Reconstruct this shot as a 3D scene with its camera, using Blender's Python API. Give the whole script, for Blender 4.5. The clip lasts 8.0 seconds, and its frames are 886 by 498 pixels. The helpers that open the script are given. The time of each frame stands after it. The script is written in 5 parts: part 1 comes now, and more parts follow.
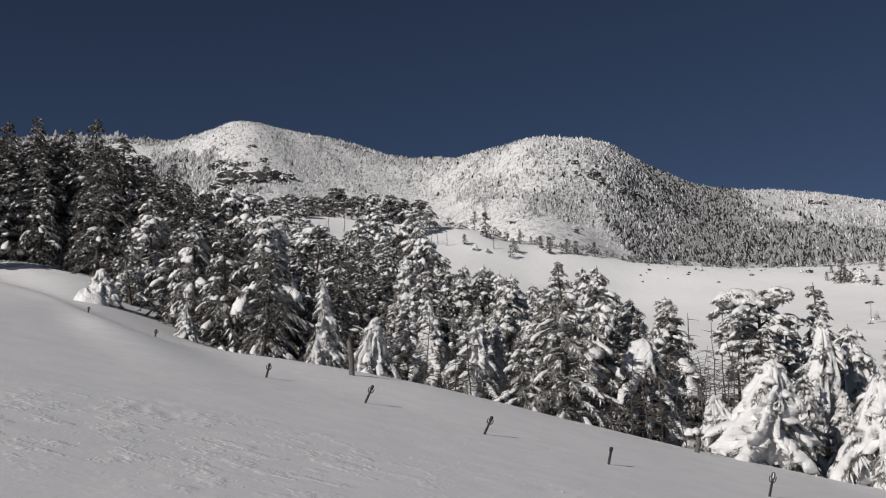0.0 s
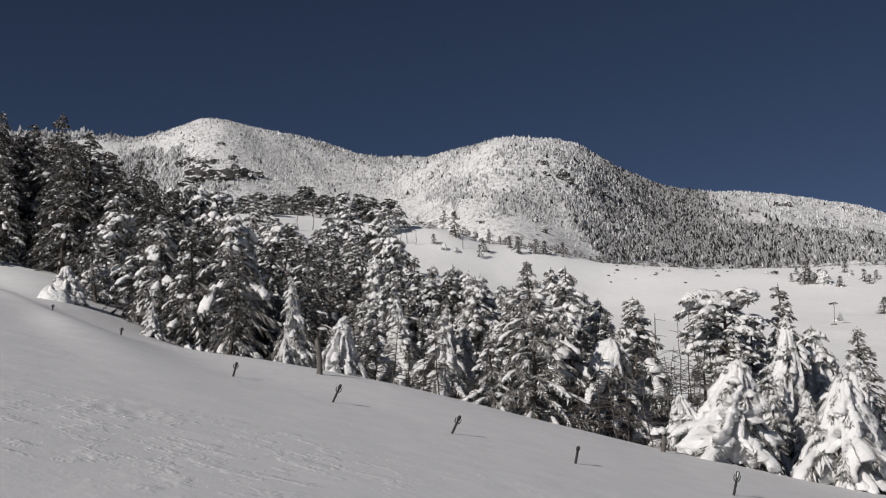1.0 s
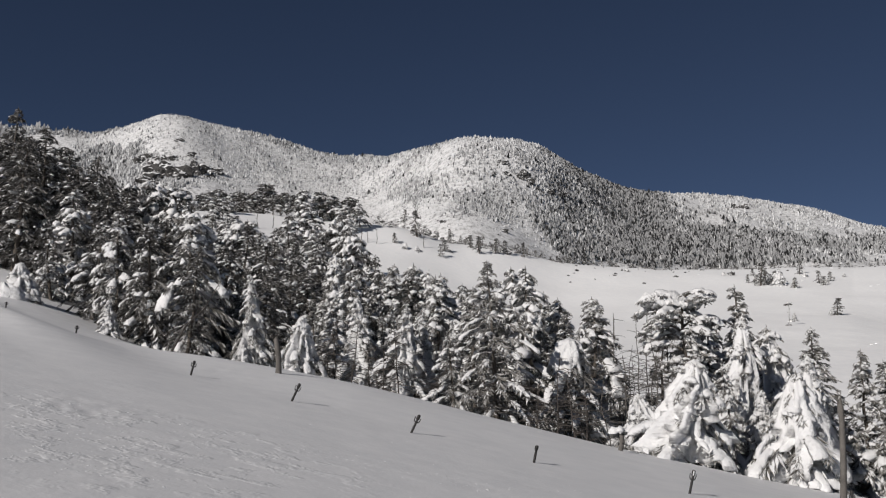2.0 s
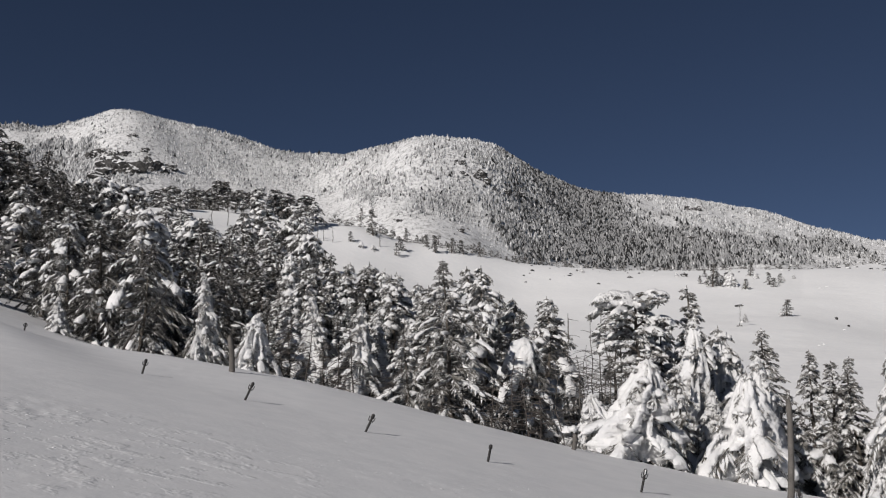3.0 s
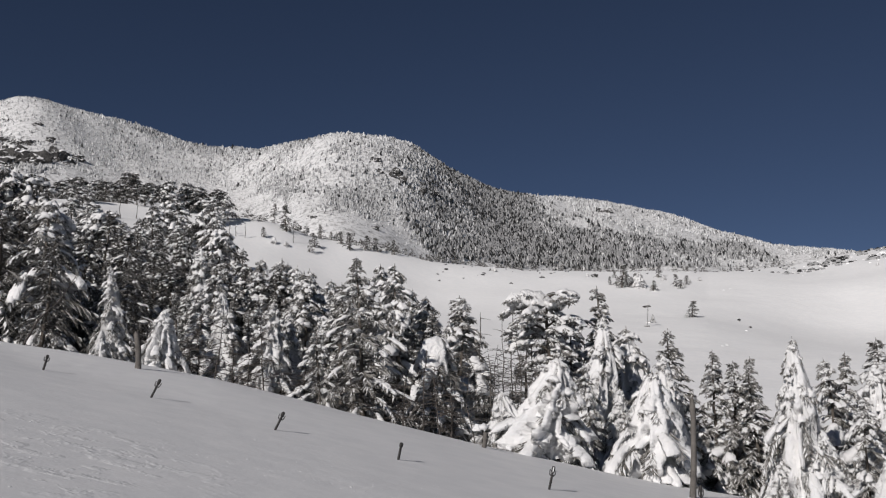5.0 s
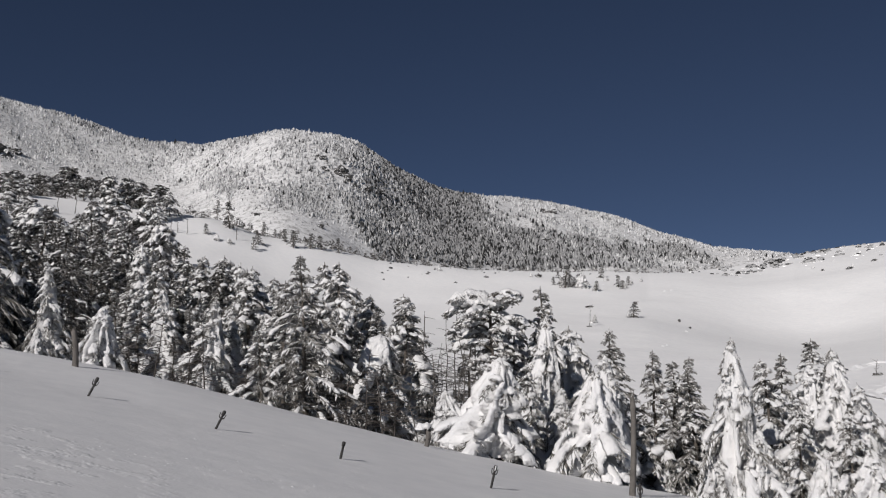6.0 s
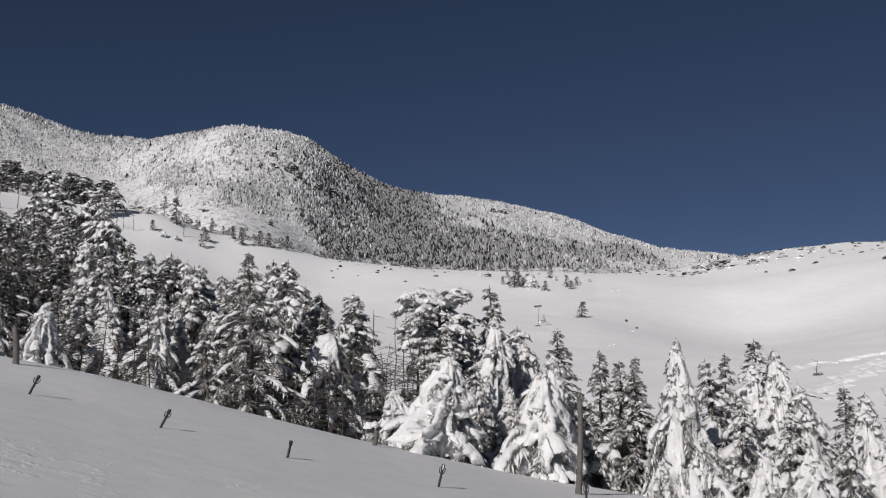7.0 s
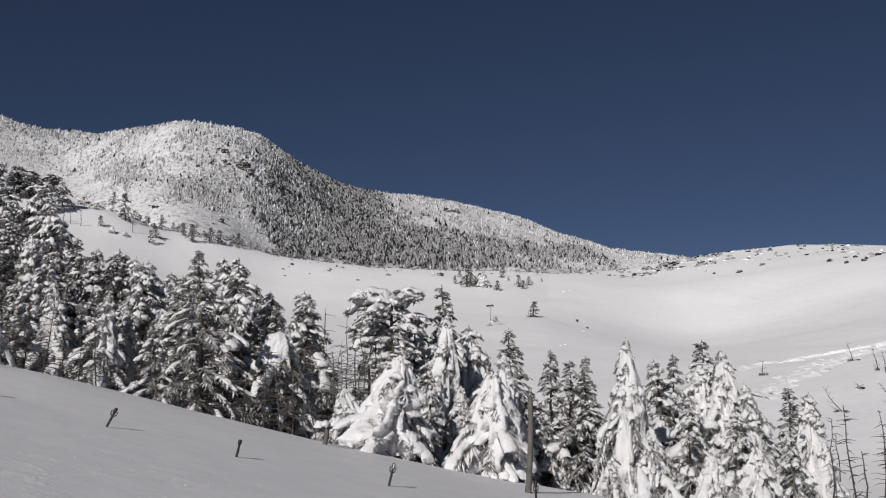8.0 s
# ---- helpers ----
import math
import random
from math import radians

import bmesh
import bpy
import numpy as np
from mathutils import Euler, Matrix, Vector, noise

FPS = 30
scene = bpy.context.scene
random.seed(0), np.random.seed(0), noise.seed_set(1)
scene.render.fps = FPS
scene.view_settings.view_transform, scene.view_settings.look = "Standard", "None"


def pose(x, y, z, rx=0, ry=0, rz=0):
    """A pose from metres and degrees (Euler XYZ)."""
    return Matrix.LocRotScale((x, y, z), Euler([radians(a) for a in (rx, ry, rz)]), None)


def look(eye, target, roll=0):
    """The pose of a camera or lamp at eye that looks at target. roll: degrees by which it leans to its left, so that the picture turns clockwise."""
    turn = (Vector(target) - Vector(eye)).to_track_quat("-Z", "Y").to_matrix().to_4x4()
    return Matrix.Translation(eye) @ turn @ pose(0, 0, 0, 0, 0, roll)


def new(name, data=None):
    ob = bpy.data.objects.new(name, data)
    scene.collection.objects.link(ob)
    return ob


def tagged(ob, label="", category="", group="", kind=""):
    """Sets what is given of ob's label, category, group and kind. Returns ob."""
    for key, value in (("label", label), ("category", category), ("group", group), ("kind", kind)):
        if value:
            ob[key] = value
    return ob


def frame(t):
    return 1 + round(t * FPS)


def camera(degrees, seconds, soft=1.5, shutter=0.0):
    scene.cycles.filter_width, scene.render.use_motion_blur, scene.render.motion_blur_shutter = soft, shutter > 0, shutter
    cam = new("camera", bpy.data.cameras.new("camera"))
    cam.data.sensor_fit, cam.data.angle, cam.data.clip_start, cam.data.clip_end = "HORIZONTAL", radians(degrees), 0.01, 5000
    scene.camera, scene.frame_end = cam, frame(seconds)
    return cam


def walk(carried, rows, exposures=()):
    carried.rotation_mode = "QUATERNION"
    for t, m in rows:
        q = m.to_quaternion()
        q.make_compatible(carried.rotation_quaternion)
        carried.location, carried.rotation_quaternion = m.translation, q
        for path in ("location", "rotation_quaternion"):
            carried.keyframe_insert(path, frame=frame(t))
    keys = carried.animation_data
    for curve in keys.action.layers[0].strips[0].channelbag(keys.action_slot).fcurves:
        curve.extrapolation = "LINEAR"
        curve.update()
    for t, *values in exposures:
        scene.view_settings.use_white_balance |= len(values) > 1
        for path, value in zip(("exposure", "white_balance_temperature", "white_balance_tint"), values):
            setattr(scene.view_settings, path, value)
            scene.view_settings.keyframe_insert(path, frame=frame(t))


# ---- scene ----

# ---------------------------------------------------------------- camera
cam = camera(48.5, 8.0, soft=1.15)
# seconds, yaw, pitch, lean of a slow turn to the right, almost on the spot
TURN = [(0.0, 0.0, 11.0, 0.0), (0.5, -0.69, 10.98, 0.01), (1.0, -1.83, 10.96, 0.0), (1.5, -2.94, 10.94, -0.02),
        (3.0, -6.75, 10.87, -0.05), (3.5, -7.98, 10.84, -0.05), (4.0, -9.24, 10.81, -0.07), (4.5, -10.41, 10.78, -0.07),
        (6.0, -15.09, 10.69, -0.11), (6.5, -16.62, 10.65, -0.11), (7.0, -18.05, 10.62, -0.12), (7.5, -19.48, 10.58, -0.11),
        (8.0, -20.85, 10.56, -0.11)]
EYE = 1.6


def held(t, yaw, pitch, lean):
    return pose(0.005 * t, 0.001 * t, EYE, 90 + pitch, 0, yaw) @ pose(0, 0, 0, 0, 0, lean)


walk(cam, [(t, held(t, yaw, pitch, lean)) for t, yaw, pitch, lean in TURN], [(0.0, -0.33, 6390, 12.5), (8.0, -0.39, 6260, 14)])

# ---------------------------------------------------------------- light
SUN_AZ, SUN_EL = -135.0, 27.5
world = bpy.data.worlds.new("winter_sky")
scene.world = world
world.use_nodes = True
wn = world.node_tree
sky = wn.nodes.new("ShaderNodeTexSky")
sky.sky_type, sky.sun_disc = "NISHITA", False
sky.sun_elevation, sky.sun_rotation = radians(SUN_EL), radians(SUN_AZ) % (2 * math.pi)
sky.altitude, sky.air_density, sky.dust_density, sky.ozone_density = 3500, 0.52, 0.40, 0.5
wn.nodes["Background"].inputs["Strength"].default_value = 0.046
wn.links.new(sky.outputs["Color"], wn.nodes["Background"].inputs["Color"])

sun = new("sun", bpy.data.lights.new("sun", "SUN"))
sun.data.energy, sun.data.angle, sun.data.color = 4.6, radians(0.53), (1.0, 0.955, 0.88)
to_sun = Vector((math.sin(radians(SUN_AZ)) * math.cos(radians(SUN_EL)), math.cos(radians(SUN_AZ)) * math.cos(radians(SUN_EL)),
                 math.sin(radians(SUN_EL))))
sun.matrix_world = look(to_sun * 100, (0, 0, 0))


# ---------------------------------------------------------------- materials
def material(name, rough=0.8, spec=0.3):
    m = bpy.data.materials.new(name)
    m.use_nodes = True
    b = m.node_tree.nodes["Principled BSDF"]
    b.inputs["Roughness"].default_value = rough
    b.inputs["Specular IOR Level"].default_value = spec
    return m, m.node_tree, b


def node(tree, kind, **values):
    n = tree.nodes.new(kind)
    for key, v in values.items():
        n.inputs[key.replace("_", " ")].default_value = v
    return n


def noise_node(tree, scale, detail=4.0, rough=0.55, space="Object"):
    co = tree.nodes.new("ShaderNodeTexCoord")
    n = node(tree, "ShaderNodeTexNoise", Scale=scale, Detail=detail, Roughness=rough)
    tree.links.new(co.outputs[space], n.inputs["Vector"])
    return n


def ramp(tree, source, stops):
    r = tree.nodes.new("ShaderNodeValToRGB")
    while len(r.color_ramp.elements) < len(stops):
        r.color_ramp.elements.new(0.5)
    for e, (at, colour) in zip(r.color_ramp.elements, stops):
        e.position, e.color = at, (*colour, 1)
    tree.links.new(source, r.inputs["Fac"])
    return r


def bump(tree, bsdf, source, strength, distance):
    b = node(tree, "ShaderNodeBump", Strength=strength, Distance=distance)
    tree.links.new(source, b.inputs["Height"])
    if bsdf.inputs["Normal"].is_linked:
        tree.links.new(bsdf.inputs["Normal"].links[0].from_socket, b.inputs["Normal"])
    tree.links.new(b.outputs["Normal"], bsdf.inputs["Normal"])


def two_scale(name, big, small, stops, rough, spec, lift, distance, space="Object"):
    m, t, b = material(name, rough, spec)
    n1, n2 = noise_node(t, big, 3, 0.5, space), noise_node(t, small, 6, 0.65, space)
    mix = t.nodes.new("ShaderNodeMath")
    mix.operation = "MULTIPLY_ADD"
    mix.inputs[1].default_value = 0.55
    half = t.nodes.new("ShaderNodeMath")
    half.operation = "MULTIPLY"
    half.inputs[1].default_value = 0.45
    t.links.new(n2.outputs["Fac"], half.inputs[0])
    t.links.new(n1.outputs["Fac"], mix.inputs[0])
    t.links.new(half.outputs[0], mix.inputs[2])
    r = ramp(t, mix.outputs[0], stops)
    t.links.new(r.outputs["Color"], b.inputs["Base Color"])
    bump(t, b, n2.outputs["Fac"], lift, distance)
    return m




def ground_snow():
    """Ground snow: the near slope's shade is put into its colour, which pales with distance."""
    m, t, b = material("shade_tinted_snow", 0.65, 0.3)
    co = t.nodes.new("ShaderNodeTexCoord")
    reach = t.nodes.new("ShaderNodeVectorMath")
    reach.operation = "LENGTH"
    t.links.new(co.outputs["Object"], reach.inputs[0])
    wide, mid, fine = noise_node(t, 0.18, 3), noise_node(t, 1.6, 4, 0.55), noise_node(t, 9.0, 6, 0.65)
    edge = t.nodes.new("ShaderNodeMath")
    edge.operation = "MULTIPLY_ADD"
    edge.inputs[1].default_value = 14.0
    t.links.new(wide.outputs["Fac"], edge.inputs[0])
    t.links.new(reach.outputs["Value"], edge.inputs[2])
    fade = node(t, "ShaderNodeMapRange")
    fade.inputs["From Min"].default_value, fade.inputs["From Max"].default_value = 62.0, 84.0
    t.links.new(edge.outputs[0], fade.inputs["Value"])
    # near tone, dimmed in colour to stand for the slope's grazing light
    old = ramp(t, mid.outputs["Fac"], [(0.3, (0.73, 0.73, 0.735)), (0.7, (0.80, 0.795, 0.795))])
    far_white = ramp(t, mid.outputs["Fac"], [(0.3, (0.89, 0.89, 0.885)), (0.7, (0.94, 0.93, 0.915))])
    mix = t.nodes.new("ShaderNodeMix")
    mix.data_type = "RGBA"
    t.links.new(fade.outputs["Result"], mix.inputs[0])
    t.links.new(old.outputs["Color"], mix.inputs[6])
    t.links.new(far_white.outputs["Color"], mix.inputs[7])
    # scrub pricks through the mountain's thin snow; its colour also dims the sunlit slope
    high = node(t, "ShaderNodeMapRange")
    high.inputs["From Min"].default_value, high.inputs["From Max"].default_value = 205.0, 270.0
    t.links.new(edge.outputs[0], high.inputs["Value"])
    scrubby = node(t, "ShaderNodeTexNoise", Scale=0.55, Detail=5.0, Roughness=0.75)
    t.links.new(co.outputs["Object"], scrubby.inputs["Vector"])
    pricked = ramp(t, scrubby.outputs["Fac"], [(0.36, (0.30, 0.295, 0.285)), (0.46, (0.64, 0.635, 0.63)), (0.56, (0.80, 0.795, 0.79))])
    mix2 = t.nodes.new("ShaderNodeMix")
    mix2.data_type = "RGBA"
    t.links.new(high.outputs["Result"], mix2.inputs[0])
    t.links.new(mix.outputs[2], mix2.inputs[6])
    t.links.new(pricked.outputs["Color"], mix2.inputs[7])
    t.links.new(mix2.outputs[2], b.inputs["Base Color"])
    bump(t, b, mid.outputs["Fac"], 0.10, 0.12)
    bump(t, b, fine.outputs["Fac"], 0.14, 0.03)
    # soft hummocks and drifts on the open powder
    drift = noise_node(t, 0.4, 4, 0.55)
    deep = t.nodes.new("ShaderNodeMath")
    deep.operation = "MULTIPLY"
    t.links.new(drift.outputs["Fac"], deep.inputs[0])
    t.links.new(fade.outputs["Result"], deep.inputs[1])
    bump(t, b, deep.outputs[0], 0.13, 0.6)
    # wind ripples in patches, and the pits of old footprints in a few places
    turn = t.nodes.new("ShaderNodeMapping")
    turn.inputs["Rotation"].default_value = (0, 0, radians(20))
    turn.inputs["Scale"].default_value = (0.7, 3.2, 1.0)
    t.links.new(co.outputs["Object"], turn.inputs["Vector"])
    ripple = node(t, "ShaderNodeTexNoise", Scale=1.0, Detail=4.0, Roughness=0.6)
    t.links.new(turn.outputs["Vector"], ripple.inputs["Vector"])
    patch = noise_node(t, 0.22, 3, 0.6)
    worn = ramp(t, patch.outputs["Fac"], [(0.50, (0, 0, 0)), (0.62, (1, 1, 1))])
    pits = node(t, "ShaderNodeTexVoronoi", Scale=1.5)
    t.links.new(co.outputs["Object"], pits.inputs["Vector"])
    dent = ramp(t, pits.outputs["Distance"], [(0.05, (0, 0, 0)), (0.20, (1, 1, 1))])
    both = t.nodes.new("ShaderNodeMath")
    both.operation = "MULTIPLY_ADD"
    both.inputs[1].default_value = 0.45
    t.links.new(dent.outputs["Color"], both.inputs[0])
    t.links.new(ripple.outputs["Fac"], both.inputs[2])
    felt = t.nodes.new("ShaderNodeMath")
    felt.operation = "MULTIPLY"
    t.links.new(both.outputs[0], felt.inputs[0])
    t.links.new(worn.outputs["Color"], felt.inputs[1])
    bump(t, b, felt.outputs[0], 0.075, 0.10)
    # trampled snow on the slope by the camera
    apart = t.nodes.new("ShaderNodeVectorMath")
    apart.operation = "DISTANCE"
    apart.inputs[1].default_value = (-2.7, 10.2, 1.6)
    t.links.new(co.outputs["Object"], apart.inputs[0])
    rim = t.nodes.new("ShaderNodeMath")
    rim.operation = "MULTIPLY_ADD"
    rim.inputs[1].default_value = -4.2
    t.links.new(noise_node(t, 0.9, 3, 0.6).outputs["Fac"], rim.inputs[0])
    t.links.new(apart.outputs["Value"], rim.inputs[2])
    trod = ramp(t, rim.outputs[0], [(0.0, (1, 1, 1)), (1.0, (0, 0, 0))])
    crumbly = noise_node(t, 2.3, 4, 0.6)
    churn = ramp(t, crumbly.outputs["Fac"], [(0.52, (0, 0, 0)), (0.62, (0.75, 0.75, 0.75)), (0.8, (1, 1, 1))])
    tread = t.nodes.new("ShaderNodeMath")
    tread.operation = "MULTIPLY"
    t.links.new(churn.outputs["Color"], tread.inputs[0])
    t.links.new(trod.outputs["Color"], tread.inputs[1])
    bump(t, b, tread.outputs[0], 0.22, 0.06)
    return m


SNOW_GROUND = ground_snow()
SNOW = two_scale("soft_tree_snow", 1.3, 9.0, [(0.3, (0.74, 0.74, 0.745)), (0.7, (0.84, 0.83, 0.815))], 0.8, 0.15, 0.9, 0.08)
BARK = two_scale("grey_fir_bark", 2.0, 22.0, [(0.3, (0.055, 0.047, 0.040)), (0.7, (0.16, 0.14, 0.12))], 0.9, 0.15, 0.8, 0.02)
DEADWOOD = two_scale("weathered_dead_wood", 3.0, 30.0, [(0.3, (0.035, 0.031, 0.028)), (0.7, (0.12, 0.105, 0.095))], 0.9, 0.15, 0.8, 0.015)


def rock_material():
    """Dark lava, with snow lying where it is level enough to hold."""
    m, t, b = material("dark_volcanic_rock", 0.92, 0.2)
    n1, n2 = noise_node(t, 1.4, 5, 0.6), noise_node(t, 5.0, 6, 0.7)
    stone = ramp(t, n2.outputs["Fac"], [(0.3, (0.04, 0.039, 0.038)), (0.7, (0.13, 0.125, 0.12))])
    geo = t.nodes.new("ShaderNodeNewGeometry")
    split = t.nodes.new("ShaderNodeSeparateXYZ")
    t.links.new(geo.outputs["Normal"], split.inputs[0])
    add = t.nodes.new("ShaderNodeMath")
    add.operation = "MULTIPLY_ADD"
    add.inputs[1].default_value = 0.9
    t.links.new(n1.outputs["Fac"], add.inputs[0])
    t.links.new(split.outputs["Z"], add.inputs[2])
    cover = ramp(t, add.outputs[0], [(0.78, (0, 0, 0)), (0.86, (1, 1, 1))])
    mix = t.nodes.new("ShaderNodeMix")
    mix.data_type = "RGBA"
    t.links.new(cover.outputs["Color"], mix.inputs[0])
    t.links.new(stone.outputs["Color"], mix.inputs[6])
    mix.inputs[7].default_value = (0.82, 0.815, 0.81, 1)
    t.links.new(mix.outputs[2], b.inputs["Base Color"])
    bump(t, b, n2.outputs["Fac"], 1.0, 0.5)
    return m


ROCK = rock_material()
GREYWOOD = two_scale("grey_dead_wood", 3.0, 30.0, [(0.3, (0.065, 0.060, 0.055)), (0.7, (0.19, 0.175, 0.16))], 0.9, 0.15, 0.8, 0.015)
IRON = two_scale("dark_weathered_stake", 6.0, 60.0, [(0.3, (0.012, 0.011, 0.011)), (0.7, (0.034, 0.031, 0.029))], 0.6, 0.4, 0.5, 0.004)


def rimed(name, white, dark, lo, hi):
    """Small frosted trees: each one its own mix of rime and needles."""
    m, t, b = material(name, 0.85, 0.15)
    geo = t.nodes.new("ShaderNodeNewGeometry")
    n = noise_node(t, 1.1, 3, 0.6)
    add = t.nodes.new("ShaderNodeMath")
    add.operation = "ADD"
    t.links.new(geo.outputs["Random Per Island"], add.inputs[0])
    t.links.new(n.outputs["Fac"], add.inputs[1])
    r = ramp(t, add.outputs[0], [(lo, dark), (hi, white)])
    t.links.new(r.outputs["Color"], b.inputs["Base Color"])
    return m




def needle_material(name, stops):
    """Dark needles; on each spray its own share of frost."""
    m, t, b = material(name, 0.75, 0.25)
    geo = t.nodes.new("ShaderNodeNewGeometry")
    n = noise_node(t, 2.2, 4, 0.6)
    add = t.nodes.new("ShaderNodeMath")
    add.operation = "MULTIPLY_ADD"
    add.inputs[1].default_value = 0.5
    t.links.new(n.outputs["Fac"], add.inputs[0])
    t.links.new(geo.outputs["Random Per Island"], add.inputs[2])
    r = ramp(t, add.outputs[0], stops)
    t.links.new(r.outputs["Color"], b.inputs["Base Color"])
    return m


NEEDLES = needle_material("dark_fir_needles", [(0.25, (0.046, 0.043, 0.038)), (0.6, (0.095, 0.089, 0.080)), (0.9, (0.165, 0.157, 0.145)), (1.0, (0.28, 0.27, 0.26))])
# paler copy: rime, plus shade lifted by colour on front and hollow firs
RIMED_LIT_NEEDLES = needle_material("rimed_lit_fir_needles", [(0.2, (0.085, 0.079, 0.068)), (0.55, (0.18, 0.17, 0.152)), (0.85, (0.30, 0.29, 0.272)), (1.0, (0.46, 0.45, 0.44))])
RIME = rimed("rime_frosted_scrub", (0.68, 0.68, 0.68), (0.22, 0.22, 0.22), 0.40, 1.15)
RIME_PALE = rimed("rime_covered_hummock", (0.70, 0.695, 0.69), (0.30, 0.29, 0.28), 0.3, 1.1)
RIME_GREY = rimed("half_frosted_scrub", (0.50, 0.50, 0.50), (0.10, 0.10, 0.10), 0.45, 1.3)
# dark flank firs: little rime, with the flank's shade put into their colour
RIME_DARK = rimed("thinly_frosted_shaded_scrub", (0.33, 0.33, 0.33), (0.03, 0.03, 0.03), 0.80, 1.75)


# ---------------------------------------------------------------- mesh helpers
class Pile:
    """Vertices and faces gathered for one mesh."""

    def __init__(self):
        self.v, self.f, self.n = [], [], 0

    def add(self, verts, faces):
        self.v.append(np.asarray(verts, float))
        self.f.append(np.asarray(faces, int) + self.n)
        self.n += len(verts)

    def mesh(self, name, mat, smooth=True):
        me = bpy.data.meshes.new(name)
        verts = np.concatenate(self.v)
        loops = np.concatenate([f.ravel() for f in self.f])
        sizes = np.concatenate([np.full(len(f), f.shape[1]) for f in self.f])
        me.vertices.add(len(verts))
        me.vertices.foreach_set("co", verts.ravel())
        me.loops.add(len(loops))
        me.loops.foreach_set("vertex_index", loops)
        me.polygons.add(len(sizes))
        me.polygons.foreach_set("loop_start", np.r_[0, np.cumsum(sizes)[:-1]])
        me.polygons.foreach_set("use_smooth", np.full(len(sizes), smooth))
        me.update(calc_edges=True)
        me.validate()
        me.materials.append(mat)
        return me


def part(name, me, parent, label=""):
    ob = new(name, me)
    ob.parent = parent
    if label:
        ob["label"] = label
    return ob


def lattice(ix, iy, seed):
    h = np.sin(ix * 127.1 + iy * 311.7 + seed * 74.7) * 43758.5453
    return h - np.floor(h)


def noise2(x, y, seed=0):
    """Smooth noise of -1 to 1 over the plane."""
    ix, iy = np.floor(x), np.floor(y)
    fx, fy = x - ix, y - iy
    fx, fy = fx * fx * (3 - 2 * fx), fy * fy * (3 - 2 * fy)
    a, b = lattice(ix, iy, seed), lattice(ix + 1, iy, seed)
    c, d = lattice(ix, iy + 1, seed), lattice(ix + 1, iy + 1, seed)
    return 2 * ((a + (b - a) * fx) * (1 - fy) + (c + (d - c) * fx) * fy) - 1


def fractal(x, y, seed=0, octaves=4):
    out, gain = 0, 1.0
    for k in range(octaves):
        out = out + gain * noise2(x * 2**k + 13.7 * k, y * 2**k - 7.1 * k, seed + k)
        gain *= 0.5
    return out


def tube(path, radii, sides=6, seed=0, rough=0.0, cap=True):
    """A tapered tube along a path of points, as vertices and quads."""
    rng = np.random.default_rng(seed)
    path, radii = np.asarray(path, float), np.asarray(radii, float)
    along = np.gradient(path, axis=0)
    along /= np.linalg.norm(along, axis=1, keepdims=True) + 1e-9
    ref = np.where(np.abs(along[:, 2:]) > 0.9, [[1.0, 0, 0]], [[0, 0, 1.0]])
    u = np.cross(along, ref)
    u /= np.linalg.norm(u, axis=1, keepdims=True)
    w = np.cross(along, u)
    a = np.linspace(0, 2 * np.pi, sides, endpoint=False)
    wob = 1 + rough * rng.uniform(-1, 1, (len(path), sides))
    ring = (np.cos(a)[None, :, None] * u[:, None] + np.sin(a)[None, :, None] * w[:, None]) * (radii[:, None] * wob)[..., None]
    verts = (path[:, None] + ring).reshape(-1, 3)
    i, j = np.meshgrid(np.arange(len(path) - 1), np.arange(sides), indexing="ij")
    k = (j + 1) % sides
    faces = np.stack([i * sides + j, i * sides + k, (i + 1) * sides + k, (i + 1) * sides + j], -1).reshape(-1, 4)
    return verts, faces


# ---------------------------------------------------------------- the ground
def hermite(xk, yk, x):
    """Monotone cubic through the knots."""
    h, d = np.diff(xk), np.diff(yk) / np.diff(xk)
    m = np.zeros(len(xk))
    both = d[:-1] * d[1:] > 0
    w1, w2 = 2 * h[1:] + h[:-1], h[1:] + 2 * h[:-1]
    m[1:-1][both] = ((w1 + w2)[both]) / (w1[both] / d[:-1][both] + w2[both] / d[1:][both])
    m[0], m[-1] = d[0], d[-1]
    i = np.clip(np.searchsorted(xk, x) - 1, 0, len(h) - 1)
    s = (x - xk[i]) / h[i]
    return ((1 + 2 * s) * (1 - s) ** 2 * yk[i] + s * (1 - s) ** 2 * h[i] * m[i]
            + s * s * (3 - 2 * s) * yk[i + 1] + s * s * (s - 1) * h[i] * m[i + 1])


def curve(deg, knots):
    """A smooth curve over the bearing, from pairs of (bearing, value)."""
    k = np.array(knots, float)
    d = np.asarray(deg, float)
    return sum(hermite(k[:, 0], k[:, 1], np.clip(d + o, k[0, 0], k[-1, 0])) for o in (-0.8, 0.0, 0.8)) / 3


def rise(r, el):
    return EYE + r * np.tan(np.radians(el))


# bearing in degrees from straight ahead, to the right; each ring of the land has a distance and a height angle
POST_R = [(-60, 60), (-30, 46), (-20, 33), (-16.3, 27), (-10, 20.3), (-4.5, 18.5), (2.4, 17), (9.3, 16.3), (17.9, 17), (26, 18.8), (60, 19)]
POST_EL = [(-60, 7), (-30, 8.4), (-25, 7.9), (-20, 6.85), (-16.3, 5.65), (-10.1, 3.5), (-4.5, 2.1), (2.4, 0.33), (9.3, -1.33), (17.9, -3.0), (26.2, -4.2), (40, -6), (60, -7)]
CREST_R = [(-60, 70), (-30, 54), (-24.5, 47), (-20, 35.5), (-16.3, 32), (-10, 29.5), (-4.5, 28.5), (2.4, 27.5), (9.3, 26), (17.9, 25), (26, 26), (60, 25)]
